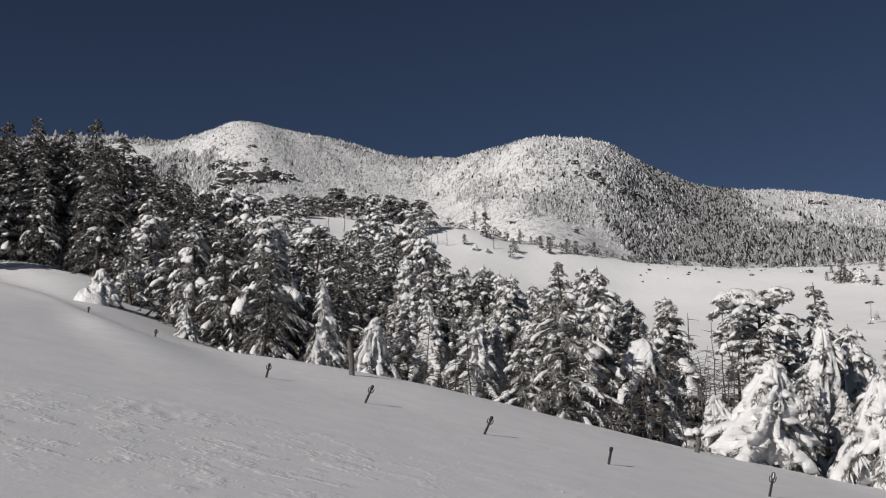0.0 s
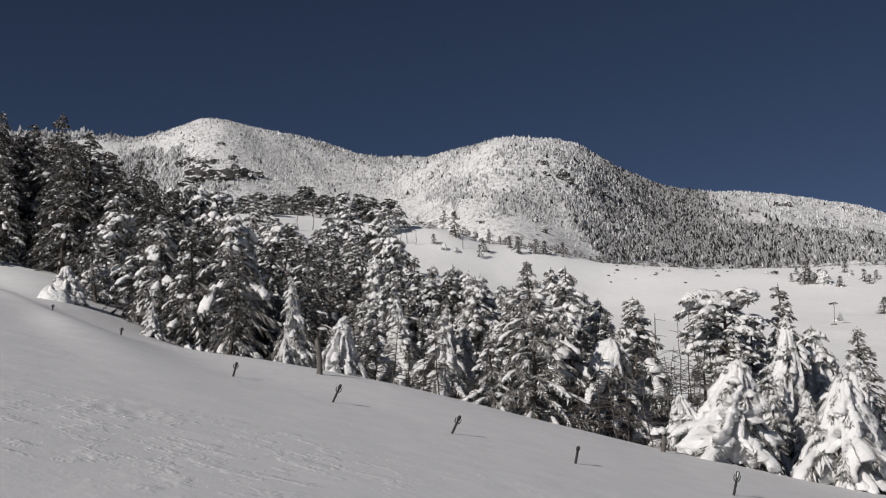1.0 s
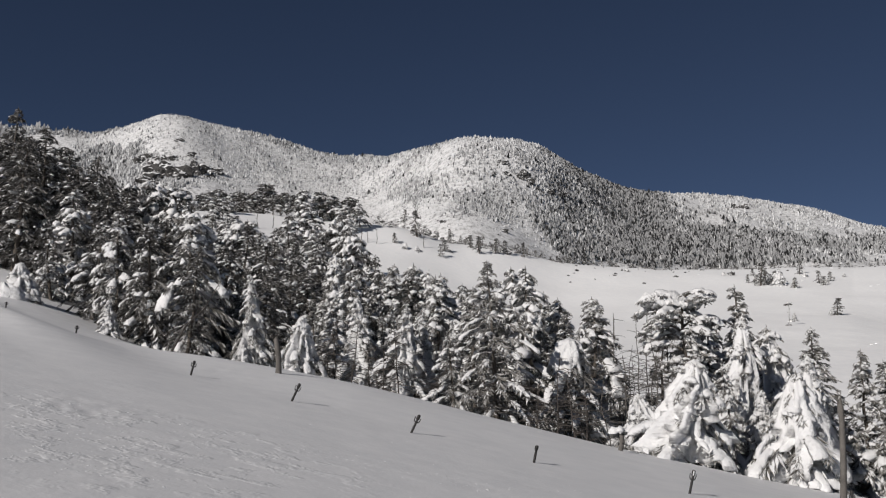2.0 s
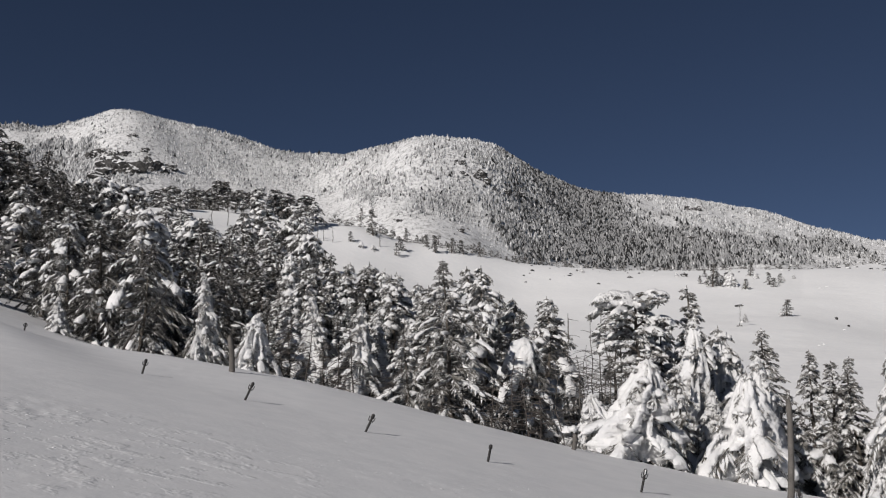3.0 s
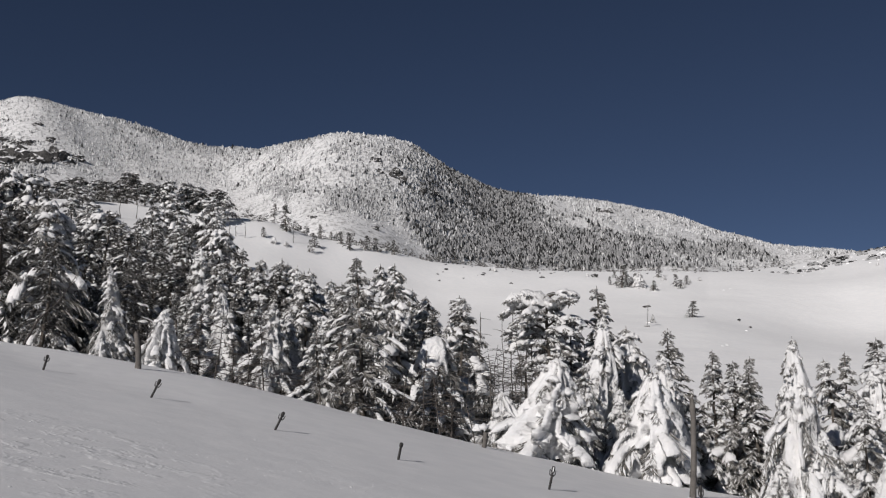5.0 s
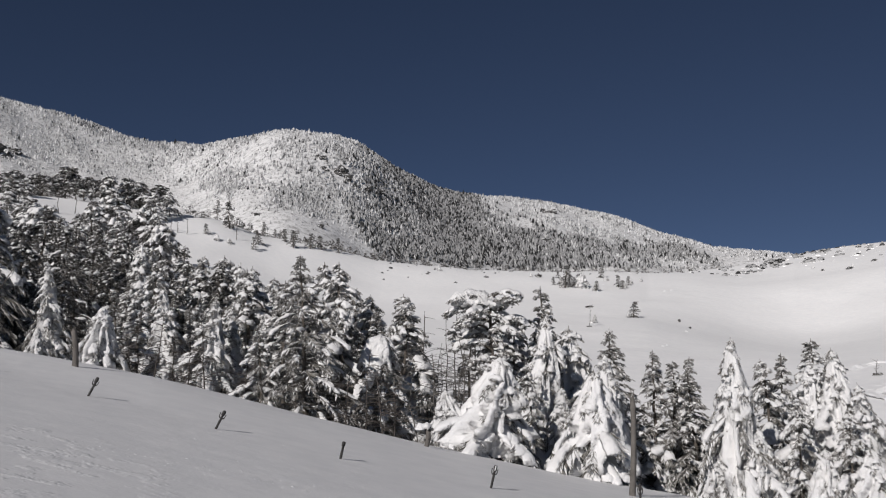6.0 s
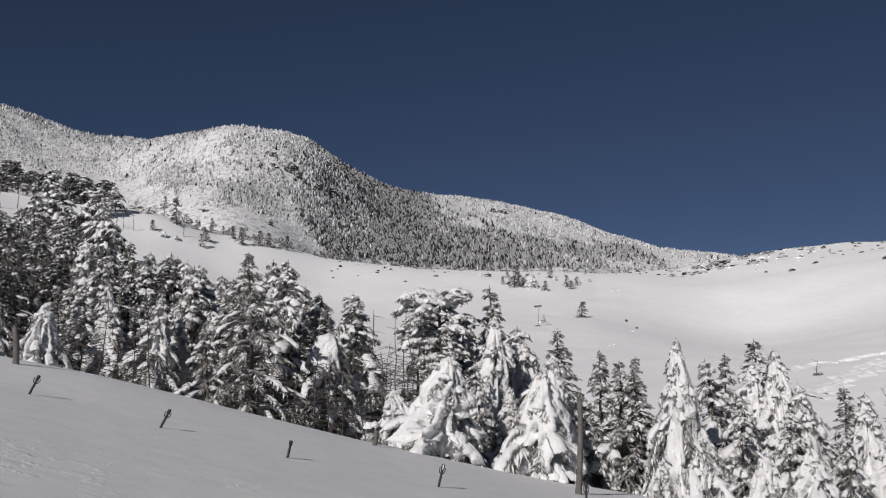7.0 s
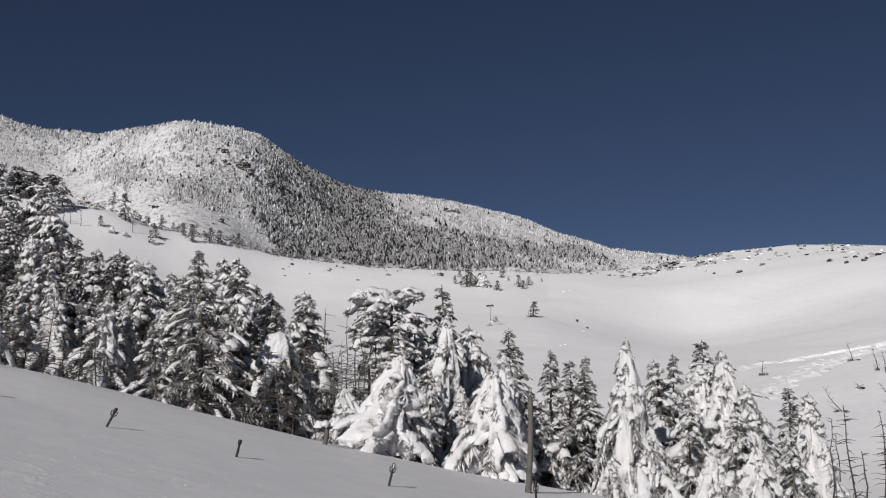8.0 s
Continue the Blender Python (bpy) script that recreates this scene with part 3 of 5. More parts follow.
KINDS = {
    "dark": dict(height=6.6, spread=1.8, load=0.16, slope=(0.0, -1.0), whorls=2.9, per=5, fine=0.7, power=0.72, twig=1.1, pad=0.85, lobes=0.2),
    "dusted": dict(height=5.6, spread=1.75, load=0.37, slope=(-0.05, -1.1), whorls=2.8, per=5, fine=0.75, twig=1.15, pad=1.0, lobes=0.2),
    "spreading": dict(rimed=True, height=6.0, spread=2.6, load=0.40, slope=(0.15, -0.9), whorls=3.0, per=6, fine=1.1, twig=0.9, bare=0.04, power=0.95, pad=1.0, lobes=0.14),
    "mixed": dict(rimed=True, height=5.2, spread=1.7, load=0.56, slope=(-0.2, -1.25), whorls=2.9, per=5, pad=1.35, lobes=0.2),
    "draped": dict(rimed=True, height=5.6, spread=1.8, load=0.62, slope=(-0.35, -1.3), whorls=2.9, per=5, pad=1.35, cloak=0.60, cover=0.16, crest=0.3, bare=0.03, lobes=0.2),
    "laden": dict(rimed=True, height=5.2, spread=1.6, load=0.78, slope=(-0.35, -1.3), whorls=2.8, per=5, pad=1.35, cloak=0.72, cover=0.36, crest=0.3, bare=0.02, lobes=0.18),
    "mound": dict(rimed=True, height=2.8, spread=1.4, load=0.80, slope=(-0.5, -1.3), whorls=3.6, per=6, lobes=0.12, power=0.72, bare=0.02, pad=1.3, cloak=0.72, cover=0.45, crest=0.4),
    "shroud": dict(rimed=True, height=2.9, spread=1.5, load=0.72, slope=(-0.4, -1.3), whorls=3.4, per=6, fine=1.5, lobes=0.2, power=0.8, bare=0.02, pad=1.15, cloak=0.76, cover=0.40, crest=0.35),
    "hooded": dict(rimed=True, height=5.2, spread=1.6, load=0.72, slope=(-0.3, -1.3), whorls=2.9, per=5, pad=1.25, cloak=0.76, cover=0.38, crest=0.75, bare=0.03, power=0.9, lobes=0.18),
    "domed": dict(height=4.2, spread=1.5, load=0.22, slope=(-0.2, -1.3), whorls=3.4, per=6, power=0.40, pad=1.0, cloak=1.0, cover=0.75, crest=0.6, hem=0.66, bare=0.03),
    "slim": dict(rimed=True, height=5.6, spread=0.9, load=0.30, slope=(0.15, -0.55), whorls=3.2, per=4, bare=0.05),
    "tiered": dict(rimed=True, height=5.6, spread=1.4, load=0.5, slope=(0.05, -0.9), whorls=2.9, per=5, bare=0.04, power=1.1, tip=0.10),
    "spire": dict(rimed=True, height=5.6, spread=1.9, load=0.42, slope=(0.1, -1.0), whorls=3.3, per=5, bare=0.03, power=1.05, tip=0.10, lobes=0.10),
    "far": dict(height=3.2, spread=1.7, load=0.56, slope=(0.15, -1.0), whorls=2.9, per=5, fine=0.65, power=0.6, tip=0.3, lobes=0.3, bare=0.12, twig=1.25, pad=1.55),
    "umbrella": dict(pad=1.3, height=3.4, spread=1.35, load=0.36, slope=(0.25, -0.7), whorls=3.5, per=5, fine=0.7, power=0.5, tip=0.4, lobes=0.3, bare=0.3, twig=1.2),
    "small": dict(height=1.9, spread=0.48, load=0.25, slope=(0.0, -0.8), whorls=4.6, per=4, bare=0.05, fine=0.8, twig=0.95, lobes=0.3, filler=0.3, power=1.0, tip=0.06),
}
LABELS = {
    "dark": "tall dark green fir dusted with lumps of snow",
    "dusted": "dark green fir with snow lumps on its boughs",
    "spreading": "wide bushy fir with snow strips on every bough",
    "mixed": "green fir with drooping snow-covered boughs",
    "draped": "fir hung with long drapes of white snow",
    "laden": "fir plastered thickly with drooping white snow",
    "mound": "low fir buried under a thick white snow mantle",
    "shroud": "low broad fir wrapped in smooth snow drapes",
    "hooded": "tall fir under a smooth pointed hood of snow",
    "domed": "round-topped fir with a broad snow cap over dark needles",
    "tiered": "slender dark fir with snow on drooping tiers",
    "spire": "pointed dark fir with snow on spreading lower tiers",
    "slim": "slim dark fir with little snow on its boughs",
    "far": "wind-bent spreading fir with snow pads on the knoll",
    "umbrella": "flat-topped dark fir on a bare trunk on the knoll",
    "small": "young sparse fir standing alone in open snow",
}
VARIANTS = dict(hooded=3, domed=2, dark=4, dusted=4, spreading=2, mixed=5, draped=3, laden=5, mound=3, shroud=3, slim=3, tiered=4, spire=4, far=5, umbrella=4, small=4)
MESHES = {kind: [fir_meshes(seed=100 + 17 * n + 3 * len(kind), **values) for n in range(VARIANTS[kind])] for kind, values in KINDS.items()}
rng_place = random.Random(5)
made_of = {kind: 0 for kind in KINDS}


def fir(kind, az, r, top_el, wide=1.0, group="firs along the slope", height=0.0):
    """A fir at a bearing and distance, as tall as the height angle of its tip asks, or of a given height."""
    r = max(r, float(curve(az, CREST_R)) + 1.0)
    foot = spot(az, r)
    height = height or max(0.8, rise(r, top_el) - foot.z)
    k = height / KINDS[kind]["height"]
    tree = new("fir_tree")
    meshes = MESHES[kind][made_of[kind] % VARIANTS[kind]]
    made_of[kind] += 1
    for name, me in zip(("trunk", "crown", "snow_load"), meshes):
        ob = part(name, me, tree)
        if name != "trunk":
            ob["kind"] = "stuff"
    w = wide * rng_place.uniform(0.95, 1.3) * (0.5 * k + 0.5 * min(k, 1.2))
    tree.matrix_basis = (Matrix.Translation(foot) @ Matrix.Rotation(radians(rng_place.gauss(0, 2.5)), 4, "Y")
                         @ Matrix.Rotation(radians(rng_place.uniform(0, 360)), 4, "Z") @ Matrix.Diagonal((w, w, k, 1)))
    return tagged(tree, LABELS[kind], "fir tree", group)


LEFT_WOOD = [("dark", -24.5, 66, 16.2), ("dark", -22.2, 67, 15.9), ("dark", -25.6, 66, 16.3), ("dark", -23.2, 64, 15.6), ("dark", -17.9, 63, 15.7),
             ("dark", -25.07, 70, 16.83), ("dark", -23.88, 68, 17.07), ("dark", -22.86, 67, 16.28), ("dark", -21.65, 68, 16.84), ("dark", -20.19, 67, 17.52),
             ("dark", -18.5, 61, 16.58), ("dark", -17.19, 60, 15.66), ("dark", -16.08, 59, 15.43), ("dark", -14.9, 51, 14.18), ("dusted", -22.68, 63, 14.02),
             ("dusted", -20.58, 63, 13.6), ("dark", -18.68, 61, 14.6), ("dusted", -24.32, 65, 14.61), ("dark", -19.46, 64, 14.78), ("mixed", -16.76, 48, 13.58),
             ("dark", -26.08, 67, 16.93), ("dark", -27.14, 67, 16.34), ("dusted", -26.11, 64, 14.1)]
KNOLL_WOOD = [("far", -9.3, 112, 12.9), ("far", -8.3, 108, 12.6), ("far", -7.4, 104, 12.2), ("umbrella", -8.8, 120, 13.3), ("far", -4.9, 112, 12.7),
              ("umbrella", -10.9, 134, 14.1), ("umbrella", -9.9, 136, 14.0), ("umbrella", -8.9, 138, 14.25), ("umbrella", -8.0, 139, 14.1), ("umbrella", -7.2, 138, 14.0),
              ("umbrella", -6.4, 140, 14.3), ("umbrella", -5.5, 139, 14.2), ("umbrella", -4.6, 140, 14.1), ("far", -4.1, 134, 14.2), ("far", -3.2, 136, 14.15),
              ("far", -2.5, 136, 14.0), ("far", -1.7, 131, 13.4), ("far", -0.8, 134, 13.5), ("umbrella", -2.9, 141, 13.9), ("umbrella", -1.3, 139, 13.7), ("umbrella", -9.4, 131, 13.7),
              ("umbrella", -7.6, 133, 13.7), ("umbrella", -5.9, 133, 13.6), ("far", -12.82, 85, 14.1), ("far", -11.51, 80, 13.9), ("far", -13.78, 75, 14.0), ("far", -12.15, 70, 13.6),
              ("far", -10.99, 68, 13.3), ("far", -3.6, 119, 13.0), ("far", -2.2, 110, 12.6), ("far", -1.4, 103, 12.2)]
MID_WOOD = [("mixed", -14.18, 41, 12.53), ("mixed", -10.44, 38, 13.3), ("dusted", -12.4, 38, 12.07), ("laden", -14.6, 37, 7.6), ("mound", -19.15, 42.0, 9.35),
            ("dusted", -17.74, 46, 11.78), ("dusted", -15.59, 43, 12.23), ("dark", -9.13, 46, 11.38), ("dusted", -8.46, 44, 11.18), ("dark", -7.5, 56, 12.08),
            ("dusted", -6.15, 52, 11.3), ("draped", -6.77, 33, 9.32), ("dark", -5.45, 37, 9.02), ("dusted", -4.49, 62, 11.49), ("dusted", -3.15, 58, 11.35),
            ("draped", -2.14, 44, 10.53), ("far", -1.48, 64, 11.52), ("dusted", 0.2, 56, 10.54), ("mixed", -0.97, 46, 9.71)]
FRONT_ROW = [("mound", -4.26, 28.5, 6.97), ("mound", -7.34, 30, 5.73), ("slim", -3.12, 33, 7.9), ("laden", -0.53, 31, 8.07),
             ("draped", 1.69, 30, 7.64), ("mixed", 2.71, 42, 10.03), ("draped", 4.36, 38, 9.46), ("mixed", 5.34, 36, 8.37), ("slim", 6.0, 34, 8.68),
             ("spreading", 7.29, 28.6, 10.19), ("mixed", 8.82, 37, 9.77), ("mixed", 9.53, 36, 9.78), ("domed", 11.2, 31, 5.75), ("dusted", 12.43, 38, 7.4),
             ("mixed", 13.15, 33, 7.93), ("slim", 11.63, 36, 7.07), ("mixed", 0.53, 48, 10.04), ("draped", 3.17, 31, 7.08), ("mixed", 4.8, 28.5, 6.09), ("slim", 0.86, 32, 7.09)]
HOLLOW = [("tiered", 20.82, 34, 8.38), ("hooded", 20.41, 31, 6.85), ("shroud", 17.88, 25.5, 4.48), ("shroud", 15.61, 25, 2.54),
          ("laden", 23.0, 33, 6.05), ("mixed", 19.29, 35, 6.69), ("slim", 16.55, 36, 5.86), ("mixed", 14.33, 33, 4.34), ("laden", 21.9, 29, 2.65),
          ("spire", 25.06, 30, 5.9), ("shroud", 23.72, 26, 3.54), ("laden", 24.64, 28, 4.51), ("spire", 27.12, 30, 4.65), ("spire", 28.01, 30, 4.06),
          ("spire", 28.73, 31, 4.24), ("spire", 29.45, 30, 3.78)]
FAR_END = [("hooded", 31.45, 27, 5.23), ("mixed", 33.45, 32, 3.98), ("spire", 34.15, 33, 4.35), ("spire", 35.27, 33, 5.08), ("laden", 35.55, 29, 3.88),
           ("hooded", 36.84, 29, 4.48), ("laden", 38.51, 28, 2.64), ("slim", 39.87, 31, 2.31), ("laden", 40.96, 28, 2.05), ("mixed", 34.61, 27, 2.01),
           ("shroud", 32.52, 25, 0.15), ("mound", 37.93, 24, -0.78), ("mixed", 40.03, 27, 0.13), ("mixed", 37.15, 27, 1.36), ("mound", 30.13, 25, -1.1),
           ("mixed", 30.62, 27, -0.47), ("shroud", 35.84, 24, -0.78)]
# trees that are broader than their kind
WIDER = {31.45: 0.72, 38.51: 0.85, 17.88: 1.2, 15.61: 1.15, -19.15: 1.15, 23.72: 1.05, 20.41: 0.95, -14.6: 1.3, 11.2: 0.72, 7.29: 1.0}
for rows, group in ((LEFT_WOOD, "tall dark firs at the wood's edge"), (KNOLL_WOOD, "firs on the knoll"), (MID_WOOD, "firs of the middle wood"),
                    (FRONT_ROW, "firs behind the crest"), (HOLLOW, "snow-laden firs in the hollow"), (FAR_END, "firs at the end of the hollow")):
    for kind, az, r, el in rows:
        if kind == "umbrella":
            el += 0.25 * math.sin(37.0 * az) - 0.05
        fir(kind, az, r, el, WIDER.get(az, 1.0), group)


def fill_wood():
    """The wood between the front row and the knoll, thinning towards the open snow."""
    rng = random.Random(42)
    for _ in range(34):
        az, r = rng.uniform(-15, -2.6), rng.uniform(84, 128)
        if -7.6 < az < -5.0 and r > 108:
            continue
        fir(rng.choice(("far", "far", "umbrella")), az, r, 0, rng.uniform(0.9, 1.2), "firs on the knoll", rng.uniform(2.0, 3.5))
    for _ in range(46):
        az, r = rng.uniform(-15, 1.5), rng.uniform(46, 82)
        if az > -2.0 and r > 70:
            continue
        fir("far" if r > 58 else rng.choice(("dusted", "dark", "dusted")), az, r, 0, rng.uniform(0.9, 1.25), "firs of the middle wood", rng.uniform(2.2, 3.2) if r > 58 else rng.uniform(3.2, 4.6))
    for _ in range(26):
        az, r = rng.uniform(-11, 13.5), rng.uniform(33, 46)
        top = np.interp(az, [-11, -5, 0, 5, 10, 13.5], [11.6, 9.6, 8.8, 8.2, 7.6, 6.3]) - rng.uniform(0, 2.0)
        fir(rng.choice(("mixed", "dusted", "mixed", "slim", "draped")) if az > -4 else rng.choice(("dark", "dusted")), az, r, top, 1.0, "firs behind the crest")
    for n in range(20):
        az, r = -2 + 13 * (n + rng.random()) / 20, rng.uniform(36, 46)
        top = np.interp(az, [-2, 2.7, 4.4, 6, 9.5, 11], [10.3, 10.0, 9.4, 8.9, 9.4, 7.9]) - rng.uniform(0, 0.9)
        fir(rng.choice(("mixed", "draped", "dusted", "mixed")), az, r, top, 1.0, "firs behind the crest")
    for _ in range(22):
        az, r = rng.uniform(13, 42), rng.uniform(29, 36)
        top = np.interp(az, [13, 20, 26, 35, 42], [4.6, 4.2, 2.2, 1.6, 0.2]) - rng.uniform(0, 2.2)
        fir(rng.choice(("mixed", "laden", "dusted", "mixed")), az, r, top, 1.0, "snow-laden firs in the hollow")
    for _ in range(32):
        az, r = rng.uniform(-29, -13.5), rng.uniform(68, 84)
        top = np.interp(az, [-29, -25, -20, -17, -13.5], [16.2, 16.2, 16.4, 15.2, 13.9]) - rng.uniform(0, 1.4)
        fir("dark", az, r, top, 1.15, "tall dark firs at the wood's edge")
    # unseen firs added past the left edge, continuing the wood, to shade trees beside
    for n in range(16):
        fir("dark", -28.6 - 1.1 * n + rng.uniform(-0.5, 0.5), rng.uniform(57, 68), 0, 1.15, "tall dark firs at the wood's edge", rng.uniform(6.5, 8.5))
    for _ in range(10):
        az, r = rng.uniform(-20, -12.5), rng.uniform(58, 74)
        top = np.interp(az, [-20, -17, -15, -12.5], [16.3, 15.4, 14.4, 13.8]) - rng.uniform(0, 0.7)
        fir("dark", az, r, top, 1.15, "tall dark firs at the wood's edge")
    for _ in range(14):
        az, r = rng.uniform(-15.8, -10), rng.uniform(38, 50)
        top = np.interp(az, [-17.5, -14, -10], [12.6, 12.4, 12.2]) - rng.uniform(0, 2.5)
        fir(rng.choice(("dark", "dark", "dusted")), az, r, top, 1.15, "firs of the middle wood")


fill_wood()
for kind, az, r, el in (("dusted", -6.55, 66, 11.75), ("dusted", -5.75, 68, 12.0), ("far", -7.2, 70, 12.3)):
    fir(kind, az, r, el, 1.0, "firs of the middle wood")

# ---------------------------------------------------------------- scrub on the mountain
def scrub(name, mat, az, r, size, label, seed, tiers=((0.0, 0.68, 0.34), (0.42, 1.0, 0.22)), sides=3):
    """Thousands of small frosted trees: ragged little cones of two tiers."""
    rng = np.random.default_rng(seed)
    n = len(az)
    z = ground(az, r)
    foot = np.stack([r * np.sin(np.radians(az)), r * np.cos(np.radians(az)), z - 0.15], 1)
    a = np.linspace(0, 2 * np.pi, sides, endpoint=False)[None] + rng.uniform(0, 6.28, (n, 1))
    v, f = [], []
    for low, high, wide in tiers:
        rad = size[:, None] * wide * rng.uniform(0.55, 1.35, (n, sides))
        ring = np.stack([np.cos(a) * rad, np.sin(a) * rad, size[:, None] * (low + 0.12 * rng.uniform(-1, 1, (n, sides)))], -1)
        tip = np.stack([rng.normal(0, 0.06, n) * size, rng.normal(0, 0.06, n) * size, size * high], -1)[:, None]
        v.append(np.concatenate([ring, tip], 1) + foot[:, None])
    verts = np.concatenate(v, 1)
    per = verts.shape[1]
    j = np.arange(sides)
    tri = np.concatenate([np.stack([j + o, (j + 1) % sides + o, np.full(sides, sides + o)], -1) for o in range(0, per, sides + 1)])
    # ribs join the tiers, so that each tree is one island
    for o in range(0, per - sides - 1, sides + 1):
        tri = np.concatenate([tri, [[o, o + sides, o + 2 * sides + 1]]])
    p = Pile()
    p.add(verts.reshape(-1, 3), (tri[None] + (np.arange(n) * per)[:, None, None]).reshape(-1, 3))
    return tagged(new(name, p.mesh(name, mat, False)), label, "scrub", kind="stuff")


def mountain_scrub():
    """Frosted dwarf firs: close and grey over the dome, darkest on the flank that falls to the right, few on the apron and the bright strip above the flank."""
    rng = np.random.default_rng(77)
    n = 330000
    az = rng.uniform(-27, 35, n)
    rs, rr = curve(az, SHOULDER_R), curve(az, RIDGE_R)
    r = rs + (rr + np.where(az > 15, 22, 6) - rs) * (0.05 + 0.95 * rng.random(n) ** 0.8)
    x, y = r * np.sin(np.radians(az)), r * np.cos(np.radians(az))
    el = np.degrees(np.arctan2(ground(az, r) - EYE, r))
    # the skyline as seen from the near slope
    deg_ = np.linspace(-28, 36, 400)
    far_ = curve(deg_, RIDGE_R)[:, None] * np.linspace(0.6, 1.25, 60)[None]
    sky_ = np.degrees(np.arctan2(ground(np.repeat(deg_, 60), far_.ravel()) - EYE, far_.ravel())).reshape(far_.shape).max(1)
    top_el = np.interp(az, deg_, sky_)
    wide, close = fractal(x / 40, y / 60, 21, 3), fractal(x / 11, y / 16, 33, 3)
    edge = 0.35 * wide + 0.45 * close

    def soft(v, w):
        v = np.clip(v / w + 0.5, 0, 1)
        return v * v * (3 - 2 * v)

    # lower edge of the wood on dome and flank; upper edge of the flank, under the bright strip
    foot = np.interp(az, [-10, -5, -0.8, 1.6, 3.9, 5.9, 9.2, 10.5, 12, 15, 20, 27, 31], [15.2, 14.2, 14.0, 14.0, 13.55, 13.1, 12.0, 10.9, 10.0, 9.75, 9.4, 9.4, 9.2])
    high = np.interp(az, [9, 15, 16.7, 18.2, 20, 21.1, 22.8, 24.7, 27, 29, 31, 33], [19, 14.9, 13.9, 13.4, 12.5, 11.9, 11.3, 11.1, 10.95, 10.6, 9.75, 9.3])
    wood = soft(el - foot + edge, 0.7) * np.interp(az, [-12, -6, 2, 5], [0.35, 0.8, 0.95, 1.0])
    flank = wood * soft(high + 0.8 * edge - el, 0.5) * np.clip((32.6 - az) / 1.2, 0, 1)
    # how dark: slowly darker from the dome's middle to the right, with a grey belt low on the dome and a pale pocket round the crags
    belt = np.exp(-(((el - foot - 0.75) / 0.6) ** 2)) * soft(az - 1, 5)
    pocket = np.exp(-(((az - 9.2) / 1.9) ** 2) - ((el - 15.0 + 0.25 * (az - 9)) / 0.75) ** 2)
    crown = np.clip(1.4 - (top_el - el), 0, 1) * np.interp(az, [-10, -8, -4, -2, 2, 6, 8.5, 10.5], [0.0, 0.4, 0.4, 0.2, 0.1, 0.1, 0.45, 0.85])
    shade = np.interp(az, [-4, 2, 6, 9.5, 12, 14, 19, 24, 30], [0.2, 0.30, 0.40, 0.56, 0.76, 0.87, 0.90, 0.78, 0.72])
    shade = np.maximum(shade + 0.38 * belt, crown) * (1 - 0.75 * pocket) + 0.30 * wide + np.interp(az, [15, 20], [0.26, 0.7]) * close
    strip = soft(el - high, 0.4) * np.clip((az - 15) / 2, 0, 1)
    thin = np.clip(0.42 + 0.55 * wide + 0.5 * close, 0.05, 1)
    fringe = np.exp(-(((top_el - el) / 0.2) ** 2)) * np.maximum(np.clip((az + 9.5) / 2, 0, 1), np.clip((-14.3 - az) / 0.8, 0, 1))
    brush = np.maximum(np.clip((-12.6 - az) / 1.2, 0, 1), np.exp(-(((az + 10.5) / 3.5) ** 2) - ((el - 14.15) / 0.5) ** 2)) * np.clip((16.4 + edge - el) / 0.4, 0, 1) * np.clip(0.8 + wide, 0.2, 1)
    apron = np.clip(0.5 + 0.3 * wide + 0.6 * close, 0.08, 1.0)
    chance = np.maximum.reduce([np.where(az > 15, flank, wood) * np.clip(0.52 + 0.45 * close + 0.35 * wide + 0.55 * flank * soft(az - 11, 4), 0.15, 1) * (1 - 0.7 * pocket), strip * 0.8 * thin, fringe * 0.6, brush * 0.8, 0.55 * apron])
    bald = np.exp(-(((az - 19.9) / 1.7) ** 2) - ((el - 12.15 + 0.12 * (az - 19.9)) / 0.32) ** 2)
    upper = soft(el - foot - 1.5, 0.7) * np.clip(az / 2, 0, 1) * np.clip((10.5 - az) / 1.5, 0, 1)
    chance = chance * (1 - 0.85 * bald) * (1 - 0.4 * upper) * np.where(az > 10, np.clip(0.95 + 0.45 * wide + np.interp(az, [17, 22], [0, 0.5]) * close, 0.3, 1), 1.0)
    chance = np.where((el < foot - 0.15 + 0.6 * edge) & (az > 12), 0.02, chance)
    keep = rng.random(n) < chance * np.maximum(np.interp(az, [-2, 5, 12], [0.5, 0.44, 0.75]), 0.85 * brush)
    az, r, flank, fringe, wood, shade, strip, brush = az[keep], r[keep], flank[keep], fringe[keep], np.maximum(wood, brush)[keep], np.maximum(shade, 0.75 * brush)[keep], strip[keep], brush[keep]
    size = np.exp(rng.normal(-0.02, 0.24, len(az))) * np.interp(r, [150, 250, 400], [0.78, 1.0, 1.25]) * (0.55 + 0.45 * wood) * np.interp(az, [-14, -5, 3, 8], [0.9, 0.8, 0.84, 0.92]) * (1 + np.where(az < 0, 0.6, 0.0) * fringe) * np.interp(az, [14, 20], [1.0, 1.25]) * (1 - np.where(az > 14, 0.25, 0.0) * fringe) * (1 + 0.5 * brush)
    low_ = (wood < 0.35) & (fringe < 0.4) & (rng.random(len(az)) < 0.6)
    shade = np.where(az < 0, np.maximum(shade, 0.75 * fringe), shade)
    dark = ~low_ & (rng.random(len(az)) < np.where(strip > 0.5, 0.34, np.clip(shade, 0.04, 0.97)))
    tiers = ((0.0, 0.60, 0.36), (0.26, 0.84, 0.30), (0.56, 1.05, 0.20))
    scrub("rime_hummocks", RIME_PALE, az[low_], r[low_], 0.6 * size[low_], "white rime hummocks over dwarf scrub on open snow", 3, ((0.0, 1.0, 0.85),), 5)
